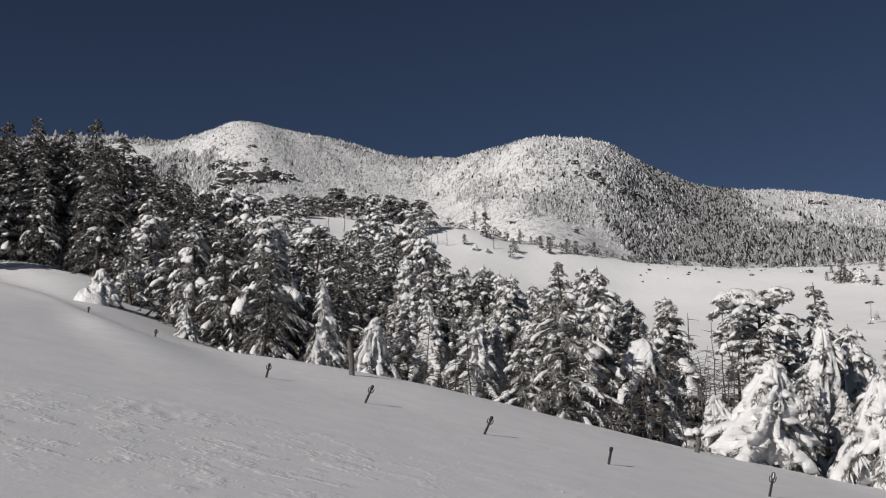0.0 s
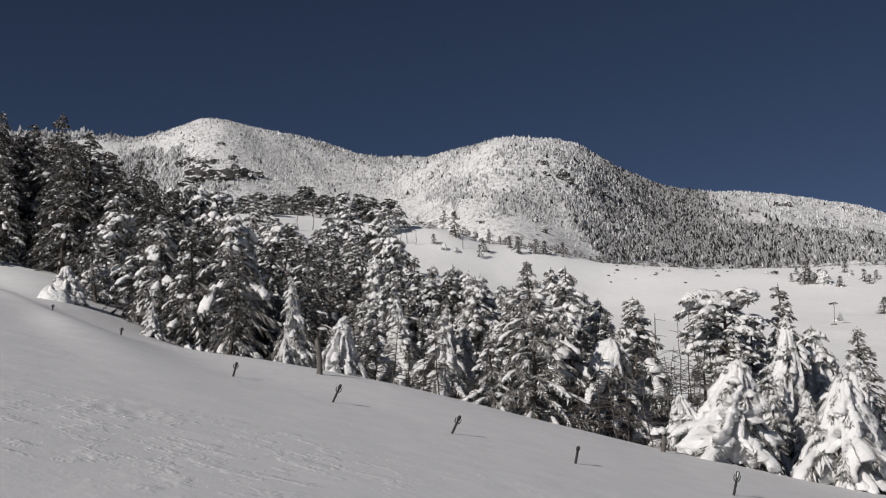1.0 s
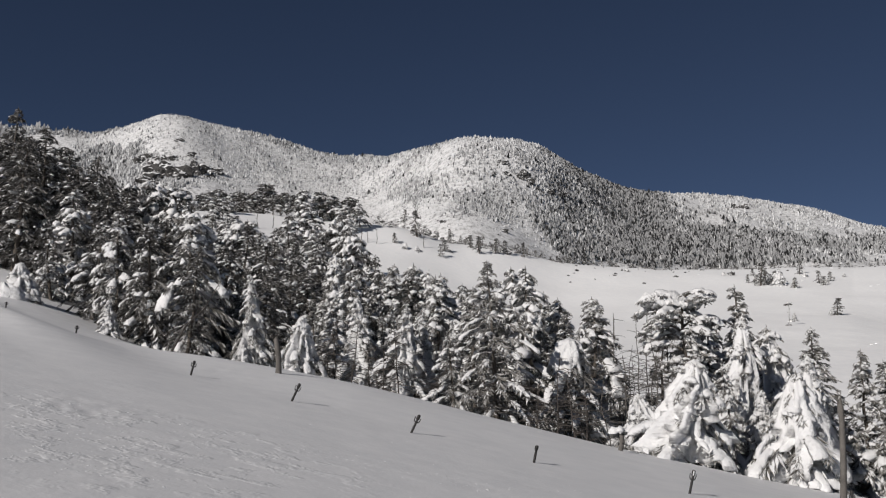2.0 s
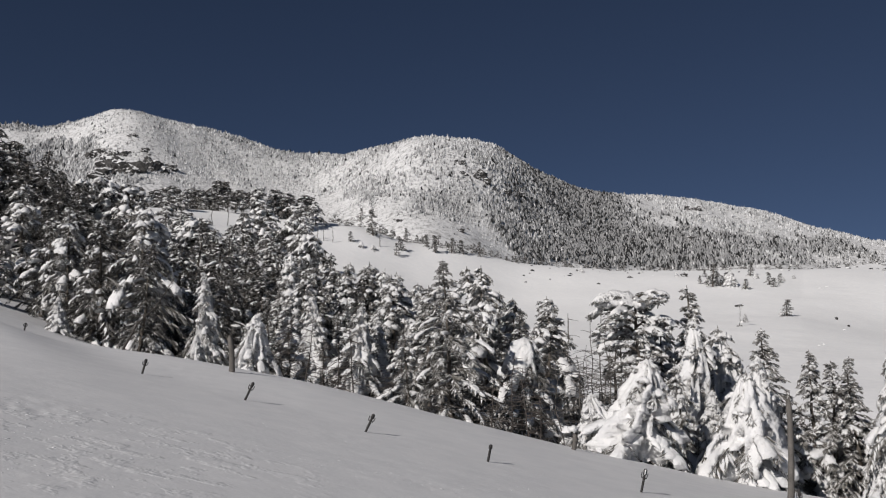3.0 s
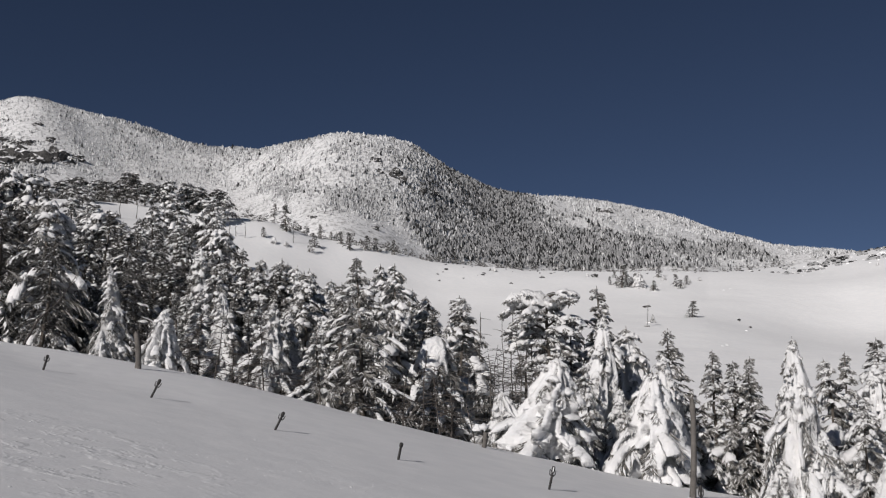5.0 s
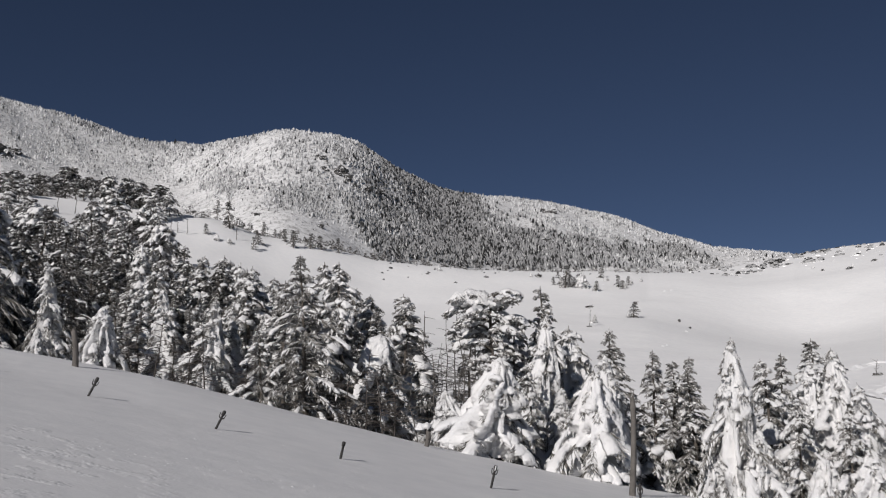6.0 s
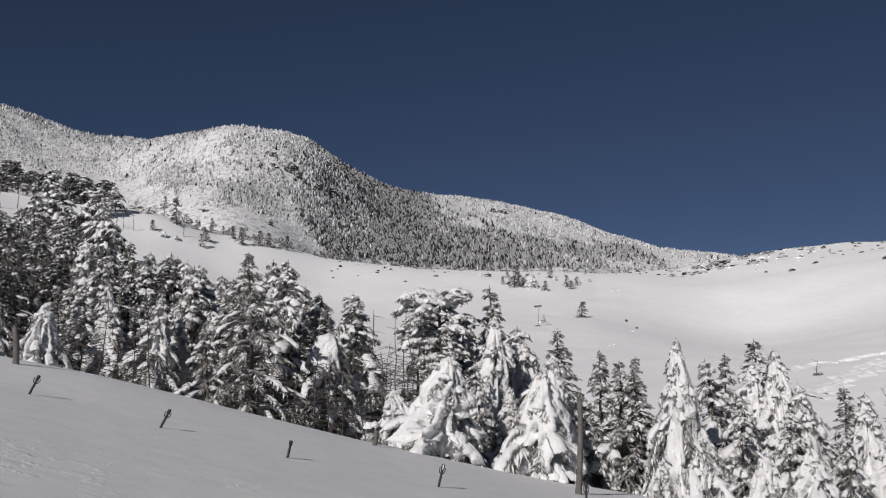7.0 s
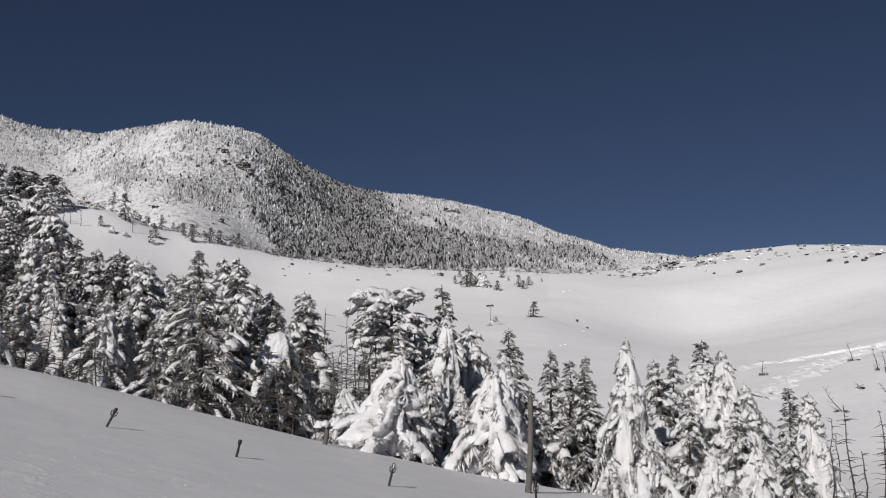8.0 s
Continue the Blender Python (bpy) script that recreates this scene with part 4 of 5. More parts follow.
    pale = ~dark & ~low_
    scrub("frosted_scrub", RIME, az[pale], r[pale], size[pale], "rime-white dwarf firs scattered over the snowy mountain", 1, tiers, 4)
    grey = dark & (rng.random(len(az)) > np.where(strip > 0.5, 0.15, np.interp(az, [9, 12.5, 20, 25], [0.1, 0.92, 0.85, 0.45])))
    dark &= ~grey
    scrub("grey_scrub", RIME_GREY, az[grey], r[grey], size[grey], "grey half-frosted dwarf firs on the rounded summit", 4, tiers, 4)
    scrub("dark_scrub", RIME_DARK, az[dark], r[dark], size[dark] * 1.2, "dense dark dwarf firs on the mountain flank", 2, tiers, 4)


mountain_scrub()


# ---------------------------------------------------------------- marker stakes
def stake(az, r, el_top, lean, turn=0.0, white_front=False):
    foot = spot(az, r)
    h = max(0.16, rise(r, el_top) - foot.z) / math.cos(radians(lean))
    ob = new("marker_stake")
    p = Pile()
    p.add(*tube([[0, 0, -0.3], [0, 0, h * 0.4], [0, 0, h * 0.8]], [0.021, 0.021, 0.019], 10, 3, 0.05))
    shaft = part("shaft", p.mesh("shaft", IRON), ob)
    p = Pile()
    p.add(*tube([[0, 0, h * 0.72], [0, 0, h * 0.76], [0, 0, h * 0.93], [0, 0, h * 0.985], [0, 0, h]], [0.020, 0.030, 0.031, 0.022, 0.003], 10, 4, 0.06))
    top = part("cap", p.mesh("cap", IRON), ob, "dark rounded cap")
    for side in (-1, 1):
        p = Pile()
        a = np.linspace(0, 1, 9)
        out = side * (0.02 + 0.029 * np.sin(a * np.pi * 0.55))
        p.add(*tube(np.stack([out, 0 * a, h * 0.60 + (0.24 * h) * a**1.6 - 0.012 * np.sin(a * np.pi)], -1), np.linspace(0.013, 0.007, 9), 6))
        part("rope_hook", p.mesh("rope_hook", IRON), shaft)
    if white_front:
        p = Pile()
        p.add(*tube([[0, -0.034, h * 0.74], [0, -0.040, h * 0.80], [0, -0.040, h * 0.93], [0, -0.030, h * 0.97]], [0.006, 0.011, 0.011, 0.004], 8, 6, 0.1))
        part("white_strip", p.mesh("white_strip", SNOW), top, "white strip on the front of the cap")
    ob.matrix_basis = Matrix.Translation(foot) @ Matrix.Rotation(radians(lean), 4, "Y") @ Matrix.Rotation(radians(turn), 4, "Z")
    return tagged(ob, "dark leaning trail stake with two rope hooks in snow", "stake", "trail stakes along the slope")


SHAFTS = ((-19.95, 33, 7.19, 4), (-16.33, 27, 6.08, 6), (-10.13, 20.3, 4.31, 13), (-4.48, 18.5, 3.11, 24), (2.36, 17, 1.35, 25), (9.34, 16.3, -0.37, 12, 70),
          (17.87, 17, -1.70, 14, -15, True), (26.17, 18.8, -2.66, 0))
for row in SHAFTS:
    stake(*row)


# ---------------------------------------------------------------- dead wood
def limb(rng, start, way, length, radius, sag=0.0, kinks=6, want_path=False):
    """A crooked tapering branch."""
    s = np.linspace(0, 1, kinks)
    way = np.asarray(way, float) / np.linalg.norm(way)
    path = np.asarray(start, float) + way * (length * s)[:, None] - UP * (sag * length * s**2)[:, None]
    path[1:] += np.cumsum(rng.normal(0, 0.028 * min(length, 3.0), (kinks - 1, 3)), 0) * 0.6
    skin = tube(path, np.linspace(radius, max(0.004, radius * 0.25), kinks), 6, int(rng.integers(1e6)), 0.12)
    return (*skin, path) if want_path else skin


def dead_fir(az, r, el_top, seed, limbs=26, thick=0.05, reach=0.55, lean=0.0, start=0.25, wood=DEADWOOD):
    """A bare dead stem with broken side branches."""
    rng = np.random.default_rng(seed)
    foot = spot(az, r)
    h = max(0.6, rise(r, el_top) - foot.z)
    ob = new("dead_tree")
    p = Pile()
    verts, faces, stem = limb(rng, (0, 0, -0.4), (0, 0, 1), h + 0.4, thick, 0, 9, True)
    p.add(verts, faces)
    part("trunk", p.mesh("trunk", wood), ob)
    for _ in range(limbs):
        f = rng.uniform(start, 0.97)
        a = rng.uniform(0, 6.28)
        p = Pile()
        long = reach * (1.1 - 0.6 * f) * rng.uniform(0.5, 1.3)
        foot_at = [np.interp(f * h, stem[:, 2], stem[:, k]) for k in range(3)]
        p.add(*limb(rng, foot_at, (math.cos(a), math.sin(a), rng.uniform(-0.3, 0.5)), long, thick * 0.36, 0.2))
        part("branch", p.mesh("branch", wood), ob)
    ob.matrix_basis = Matrix.Translation(foot) @ Matrix.Rotation(radians(lean), 4, "Y")
    return tagged(ob, "bare grey dead fir with broken twiggy branches", "dead tree", "dead firs in the hollow")


def open_fir(az, r, el_top, seed):
    """An old fir with an open, flat crown: long arching limbs, tufts of needles at their ends, caps of snow."""
    rng = np.random.default_rng(seed)
    foot = spot(az, r)
    h = rise(r, el_top) - foot.z
    ob = new("fir_tree")
    hs = np.linspace(-0.5, h * 0.91, 9)
    bend = np.stack([0.10 * np.sin(hs * 0.9), 0.06 * np.cos(hs * 1.3), hs], 1)
    p = Pile()
    p.add(*tube(bend, np.linspace(0.17, 0.035, 9), 8, seed, 0.1))
    part("trunk", p.mesh("trunk", BARK), ob)
    crown, snow = Pile(), Pile()
    for k in range(22):
        f = 0.50 + 0.48 * ((k + rng.random()) / 22) ** 0.8
        a = 2.4 * k + rng.normal(0, 0.4)
        z = f * h * 0.95
        root = np.array([np.interp(z, hs, bend[:, 0]), np.interp(z, hs, bend[:, 1]), z])
        long = rng.uniform(0.8, 1.65) * (1.0 if f > 0.65 else 0.7)
        out = np.array([math.cos(a), math.sin(a), 0.0])
        t = np.linspace(0, 1, 7)
        arch = root + out * (long * t)[:, None] + UP * (long * (0.75 * t - 0.80 * t**2))[:, None] + rng.normal(0, 0.03, (7, 3)) * t[:, None]
        q = Pile()
        q.add(*tube(arch, np.linspace(0.045, 0.010, 7), 5, seed + k, 0.15))
        part("limb", q.mesh("limb", BARK), ob)
        for _ in range(13):
            u = rng.uniform(0.25, 1.0)
            at = np.array([np.interp(u, t, arch[:, c]) for c in range(3)])
            bough(rng, at, a + rng.normal(0, 1.1), rng.uniform(0.25, 0.55), 0.2, rng.uniform(-1.0, -0.2), 0.17, rng.uniform(0.45, 1.0), crown, snow, 1, 1.1)
        if rng.random() < 0.75:
            cross = np.array([-out[1], out[0], 0.0])
            tongue(rng, snow, arch[2:7] + UP * 0.03, cross, rng.uniform(0.12, 0.26), rng.uniform(0.08, 0.15), 0.8, 9, 9, 0.3)
    # the cap of snow on the windward shoulder of the crown
    top = np.array([bend[-1][0], bend[-1][1], h * 0.93])
    for shift, size in ((-0.6, 1.35), (-0.2, 1.0), (0.35, 0.65), (-0.95, 0.8)):
        line = top + np.stack([shift + np.linspace(-0.45, 0.45, 7) * size, np.full(7, rng.normal(0, 0.15)), 0.30 * size * np.sin(np.linspace(0.2, 2.9, 7)) - 0.28], 1)
        tongue(rng, snow, line, np.array([0, 1.0, 0]), 0.34 * size, 0.15 * size, 0.9, 9, 12, 0.0)
    for k in range(85):
        f = rng.uniform(0.14, 0.88)
        z = f * h
        root = np.array([np.interp(z, hs, bend[:, 0]), np.interp(z, hs, bend[:, 1]), z])
        bough(rng, root, rng.uniform(0, 6.28), rng.uniform(0.4, 1.05), 0.1, -0.9, 0.22, rng.uniform(0.4, 1.0), crown, snow, 1, 0.9)
    for name, pile, mat in (("crown", crown, RIMED_LIT_NEEDLES), ("snow_load", snow, SNOW)):
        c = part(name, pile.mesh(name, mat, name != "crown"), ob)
        c["kind"] = "stuff"
    ob.location = foot
    ob.rotation_euler = (0, 0, radians(-az))
    return tagged(ob, "old open-crowned fir with arching limbs and snow caps", "fir tree", "snow-laden firs in the hollow")


open_fir(18.06, 33, 8.55, 77)
for n, (az, r, el, limbs, thick) in enumerate(((13.96, 33, 7.2, 10, 0.04), (14.39, 32.5, 7.0, 8, 0.035), (15.15, 33, 6.69, 16, 0.045), (15.9, 34, 6.98, 16, 0.045), (16.31, 32, 6.49, 14, 0.04),
                                               (16.93, 34, 7.0, 16, 0.045), (14.9, 31, 4.9, 18, 0.05), (41.93, 27, 0.87, 14, 0.04), (42.3, 28, 0.12, 10, 0.04), (43.17, 26, 1.3, 18, 0.045),
                                               (43.6, 25.5, -1.05, 5, 0.05), (44.27, 27, 1.29, 16, 0.04), (44.65, 26, 0.12, 12, 0.04), (45.6, 27, 0.9, 14, 0.045))):
    dead_fir(az, r, el, 300 + n, 2 * limbs, thick * 0.75, 0.42 if az > 41 else 0.75, wood=DEADWOOD if az > 41 else GREYWOOD)
for n in range(9):
    dead_fir(13.6 + 0.42 * n, 30.5 + (n * 1.7) % 4, 5.2 - 0.45 * (n % 4), 340 + n, 56, 0.024, 1.2, (n % 3 - 1) * 4.0, wood=GREYWOOD)


# bare stems in the dark under the front row
for n in range(20):
    az = -2.6 + 0.78 * n + 0.3 * math.sin(5 * n)
    r = float(curve(az, CREST_R)) + 1.2 + (n * 1.3) % 2.6
    tall = 1.2 + 0.35 * ((n * 7) % 4)
    dead_fir(az, r, math.degrees(math.atan2(spot(az, r).z + tall - EYE, r)), 380 + n, 44, 0.03, 0.7, (n % 3 - 1) * 4.0, 0.08)


def snag(az, r, el_top, radius, lean, label, wood=DEADWOOD):
    """A broken trunk with a splintered top and a split along the grain."""
    rng = np.random.default_rng(int(1000 * radius) + int(az * 10 + 500))
    foot = spot(az, r)
    h = rise(r, el_top) - foot.z
    ob = new("broken_trunk")
    p = Pile()
    z = np.r_[np.linspace(-0.5, h * 0.9, 9), h * 0.96, h]
    path = np.stack([0.03 * np.sin(3 * z / h), 0.02 * np.cos(2 * z / h), z], -1)
    p.add(*tube(path, np.r_[np.linspace(radius * 1.12, radius * 0.85, 9), radius * 0.6, radius * 0.1], 11, 5, 0.16))
    stem = part("stem", p.mesh("stem", wood), ob)
    for _ in range(5):
        a = rng.uniform(0, 6.28)
        q = Pile()
        c = np.array([math.cos(a) * radius * 0.6, math.sin(a) * radius * 0.6, 0])
        q.add(*tube([c + UP * h * 0.85, c * 1.05 + UP * h * 0.95, c * 1.1 + UP * h * rng.uniform(0.97, 1.08)], [radius * 0.3, radius * 0.2, 0.004], 5, 2, 0.2))
        part("splinter", q.mesh("splinter", wood), stem)
    for f in (0.45, 0.7, 0.8):
        a = rng.uniform(0, 6.28)
        q = Pile()
        q.add(*limb(rng, (0, 0, f * h), (math.cos(a), math.sin(a), 0.3), rng.uniform(0.15, 0.4), radius * 0.25))
        part("branch_stub", q.mesh("branch_stub", wood), stem)
    ob.matrix_basis = Matrix.Translation(foot) @ Matrix.Rotation(radians(lean), 4, "Y")
    return tagged(ob, label, "dead trunk")


snag(-5.28, 24.3, 5.75, 0.07, -6, "weathered grey broken trunk standing in the snow", GREYWOOD)
snag(25.75, 22.5, 2.17, 0.066, 2, "tall bare weathered trunk with a splintered top", GREYWOOD)
snag(14.2, 23.5, 0.25, 0.06, 4, "short grey tree stub with a snow cap", GREYWOOD)


def snow_pillow(az, r, el, size, label):
    """A cushion of snow caught on a stub or bent twig."""
    rng = np.random.default_rng(int(az * 10) + 900)
    p = Pile()
    line = np.stack([np.linspace(-size, size, 6), np.zeros(6), 0.25 * size * np.linspace(-1, 1, 6)], 1)
    tongue(rng, p, line, np.array([0, 1.0, 0]), size * 0.6, size * 0.55, 0.3, 9, 12)
    ob = new("snow_cushion", p.mesh("snow_cushion", SNOW))
    c = spot(az, r)
    ob.location = (c.x, c.y, rise(r, el))
    return tagged(ob, label, "snow")


snow_pillow(14.02, 23.5, 0.35, 0.2, "lump of white snow resting on the tree stub")


def snow_hump(az, r, wide, tall, label):
    """A rounded hump of snow over a bowed, buried fir."""
    th, ph = np.linspace(0, 2 * np.pi, 40, endpoint=False)[None], np.linspace(0.0, 1.0, 18)[:, None]
    rad = ph**0.85 * (1 + 0.16 * noise2(2 * np.cos(th) + 3 * ph, 2 * np.sin(th), 71))
    z = (1 - ph**1.9) * (1 + 0.12 * noise2(3 * np.cos(th), 3 * np.sin(th) + 4 * ph, 72)) - 0.15
    v = np.stack([wide * rad * np.cos(th) - 0.35 * wide * (1 - ph), wide * 0.8 * rad * np.sin(th), tall * z + 0 * th], -1).reshape(-1, 3)
    i, j = np.meshgrid(np.arange(17), np.arange(40), indexing="ij")
    k = (j + 1) % 40
    p = Pile()
    p.add(v, np.stack([i * 40 + j, (i + 1) * 40 + j, (i + 1) * 40 + k, i * 40 + k], -1).reshape(-1, 4))
    ob = new("snow_hump", p.mesh("snow_hump", SNOW))
    ob.location = spot(az, r) - Vector((0, 0, 0.35))
    ob.rotation_euler = (0, 0, radians(-az))
    return tagged(ob, label, "snow")


snow_hump(-19.7, 41.4, 0.85, 1.0, "rounded snow hump over a bowed buried fir")


def leaning_pole():
    rng = np.random.default_rng(8)
    a, b = spot(-11.16, 29.0), spot(-8.57, 31.0)
    top = Vector((b.x, b.y, rise(30.5, 9.02)))
    ob = new("leaning_stem")
    p = Pile()
    way = np.array(top - a)
    p.add(*limb(rng, -0.05 * way, way, np.linalg.norm(way) * 1.05, 0.035, 0.02, 9))
    part("stem", p.mesh("stem", DEADWOOD), ob)
    for f in (0.4, 0.55, 0.66, 0.8, 0.9):
        q = Pile()
        q.add(*limb(rng, f * way, (rng.normal(), rng.normal(), 0.4), 0.35, 0.012))
        part("branch", q.mesh("branch", DEADWOOD), ob)
    ob.location = a
    return tagged(ob, "thin dead stem leaning across the firs", "dead tree")


leaning_pole()


def bent_twig(az, el, top_az, top_el, seed):
    """A buried sapling whose bent dead stem and dark tuft stick out of the snow."""
    rng = np.random.default_rng(seed)
    r = where(az, el, 42)
    foot = spot(az, r)
    tip = Vector((r * math.sin(radians(top_az)), r * math.cos(radians(top_az)), rise(r, top_el)))
    way = np.array(tip - foot)
    ob = new("buried_sapling")
    p = Pile()
    verts, faces, stem = limb(rng, -0.1 * way, way, np.linalg.norm(way) * 1.1, 0.03, -0.05, 8, True)
    p.add(verts, faces)
    bole = part("stem", p.mesh("stem", DEADWOOD), ob)
    for k in (2, 3, 4, 5, 6):
        q = Pile()
        q.add(*limb(rng, stem[k], (rng.normal(), rng.normal(), 0.5), rng.uniform(0.2, 0.5), 0.012))
        part("twig", q.mesh("twig", DEADWOOD), bole)
    tufts = [("tuft", np.array([0, 0, 0.05]), 5)]
    if top_el > 7:
        tufts.append(("top_tuft", stem[7] - UP * 0.03, 9))
    for name, root, count in tufts:
        leaves, snow = Pile(), Pile()
        for _ in range(count):
            bough(rng, root, rng.uniform(0, 6.28), 0.35, 0.4, -0.4, 0.2, 0.1, leaves, snow, 1, 0.6)
        part(name, leaves.mesh(name, NEEDLES, False), ob)
    if top_el > 7:
        cap = Pile()
        tongue(rng, cap, np.array([stem[7] + UP * 0.02 + [x, 0, 0] for x in (-0.12, 0.0, 0.12)]), np.array([0, 1.0, 0]), 0.13, 0.12, 0.05)
        part("snow_cap", cap.mesh("snow_cap", SNOW), ob, "white snow caught on the top tuft")
    ob.location = foot
    return tagged(ob, "bent dead sapling sticking out of deep snow", "sapling", "buried saplings on the far slope")


# ---------------------------------------------------------------- the open snow: young firs, rocks, tracks
def where(az, el, near=48.0):
    """How far off the land reaches a height angle, past a given distance."""
    r = np.geomspace(near, 620, 700)
    z = ground(np.full(len(r), az), r)
    hit = np.nonzero(np.degrees(np.arctan2(z - EYE, r)) >= el)[0]
    return float(r[hit[0]]) if len(hit) else float(r[-1])


HOOKS = ((42.65, 1.01, 41.89, 2.37), (43.45, 3.69, 43.19, 4.75), (44.64, 3.21, 44.35, 4.5), (44.95, 3.05, 44.83, 4.24), (38.74, 3.04, 38.84, 3.81), (43.57, 2.19, 43.53, 2.49),
         (45.3, 1.2, 44.6, 2.4), (23.61, 6.08, 23.62, 7.2))
for n, (az, el, top_az, top_el) in enumerate(HOOKS):
    bent_twig(az, el, top_az, top_el, 500 + n)

for n, (az, el, top) in enumerate(((-6.75, 11.9, 13.3), (-5.9, 11.95, 13.5), (-0.65, 11.3, 12.15), (-0.3, 11.25, 11.9), (0.25, 11.2, 12.1), (3.0, 11.0, 11.9))):
    dead_fir(az, where(az, el, 70), top, 640 + n, 9, 0.06, 0.3, 2.0 * (n % 3) - 2, 0.3, GREYWOOD)

YOUNG = [(2.59, 11.61, 1.6), (1.79, 12.4, 0.8), (4.53, 11.5, 0.6), (4.31, 10.74, 0.72), (3.98, 10.42, 0.78), (6.27, 10.64, 1.0), (5.82, 11.0, 0.72), (5.23, 11.3, 0.4),
         (7.26, 10.62, 0.9), (7.99, 10.54, 0.85), (8.97, 10.4, 0.85), (1.31, 11.23, 0.6), (22.23, 8.33, 1.34), (22.76, 8.5, 0.45), (21.61, 8.5, 0.5),
         (26.15, 6.55, 0.9), (22.04, 8.45, 0.5), (23.04, 8.55, 0.6), (25.52, 8.19, 0.5), (24.34, 8.85, 0.75), (24.0, 8.1, 0.6), (25.3, 8.3, 0.7), (25.9, 8.4, 0.5), (22.5, 8.45, 0.8), (21.9, 8.9, 0.4)]
for az, el, tall in YOUNG:
    r = where(az, el)
    fir("small", az, r, el + tall, 1.5, "young firs on the open slope")
for az, el, tall in ((23.25, 8.3, 0.95), (24.0, 8.15, 0.5), (25.85, 6.55, 0.3), (22.0, 8.45, 0.55), (25.7, 8.25, 0.4), (23.9, 6.3, 0.45)):
    fir("hooded", az, where(az, el), el + tall, 1.5, "young firs on the open slope")


def more_young():
    """The many seedlings along the shoulder, too small to tell apart."""
    rng = np.random.default_rng(9)
    crown, snow = Pile(), Pile()
    for n in range(170):
        low = n < 110
        az = rng.uniform(-0.5, 14.5) if low else rng.uniform(14, 31)
        r = float(curve(az, SHOULDER_R)) * (rng.uniform(0.955, 1.05) if low else rng.uniform(0.94, 1.01))
        tall, base = rng.uniform(0.5, 1.7) * (1.0 if low else 0.75), np.array(spot(az, r))
        crown.add(*tube([base - UP * 0.2, base + UP * tall], [0.05, 0.012], 4))
        for k in range(int(5 + 7 * tall)):
            f = rng.uniform(0.08, 0.95)
            bough(rng, base + UP * tall * f, rng.uniform(0, 6.28), (0.16 + 0.34 * (1 - f)) * rng.uniform(0.7, 1.5), 0.2, -0.5, 0.26, 0.12, crown, snow, 1, 0.6)
    tagged(new("seedling_firs", crown.mesh("seedling_firs", NEEDLES, False)), "scattered dark fir seedlings along the snowy shoulder", "seedlings", kind="stuff")
    tagged(new("seedling_snow", snow.mesh("seedling_snow", SNOW)), "lumps of snow caught on the fir seedlings", "snow", kind="stuff")


more_young()
for az, el, tall in ((23.1, 8.5, 1.3), (14.9, 9.4, 0.7), (20.3, 9.0, 0.6), (26.6, 8.6, 0.6), (24.6, 8.7, 0.8), (1.9, 10.9, 0.9), (2.6, 10.8, 0.7), (26.0, 8.5, 0.7),
                     (22.4, 8.5, 0.7), (25.4, 8.4, 0.5), (36.0, 8.9, 0.5), (38.0, 8.8, 0.6)):
    fir("mound", az, where(az, el), 0, 1.3, "snow-buried bushes on the open slope", tall)


def boulder_mesh(seed):
    bm = bmesh.new()
    bmesh.ops.create_icosphere(bm, subdivisions=3, radius=1.0)
    off = Vector((seed * 3.7, seed * 1.3, seed * 7.1))
    for v in bm.verts:
        c = v.co.copy()
        n = noise.noise(c * 1.1 + off) * 0.55 + noise.noise(c * 2.7 + off) * 0.4 + noise.noise(c * 6.0 + off) * 0.2
        cell = noise.cell_vector(c * 2.0 + off)
        v.co = c * (1 + n) + (cell - Vector((0.5, 0.5, 0.5))) * 0.34
    me = bpy.data.meshes.new("rock")
    bm.to_mesh(me)
    bm.free()
    me.materials.append(ROCK)
    return me


BOULDERS = [boulder_mesh(n) for n in range(5)]


def rock(az, el, wide, tall, label, near=120.0, group="dark crags on the mountain"):
    rng = random.Random(int(az * 100) + int(el * 10))
    r = where(az, el, near)
    ob = new("rock", BOULDERS[rng.randrange(5)])
    c = spot(az, r)
    ob.matrix_basis = (Matrix.Translation((c.x, c.y, c.z + 0.1 * tall)) @ Matrix.Rotation(radians(-az + rng.uniform(-20, 20)), 4, "Z")
                       @ Matrix.Diagonal((wide / 2, wide / 2.6, tall / 2, 1)))
    return tagged(ob, label, "rock", group)


CRAGS = [(-13.4, 15.3, 6, 3), (-12.7, 14.85, 7, 4.5), (-12.3, 14.75, 6, 5), (-11.75, 14.55, 8, 4), (-11.1, 14.6, 8, 4.5), (-10.5, 14.85, 6, 5), (-9.9, 14.8, 7, 4), (-9.2, 14.9, 5, 2.5),
         (-13.0, 15.55, 4, 2), (-12.3, 15.45, 5, 2), (-11.7, 15.5, 4, 2), (-10.7, 15.8, 4, 1.6), (-11.4, 16.6, 3, 1.2), (-12.9, 14.2, 8, 4), (9.0, 15.05, 4, 4.2), (9.4, 14.65, 3.4, 3.2), (8.0, 15.2, 3, 2),
         (10.45, 14.1, 3.2, 2.4), (11.4, 13.9, 3.2, 2.4)]
CRAGS_FAR = [(7.87, 15.8, 3, 2.4), (7.82, 11.85, 2.5, 1.4), (4.21, 12.48, 2, 1.0), (21.1, 12.75, 3, 3.4), (21.68, 12.65, 3.6, 4), (21.1, 11.0, 4, 3)]
chip = random.Random(3)
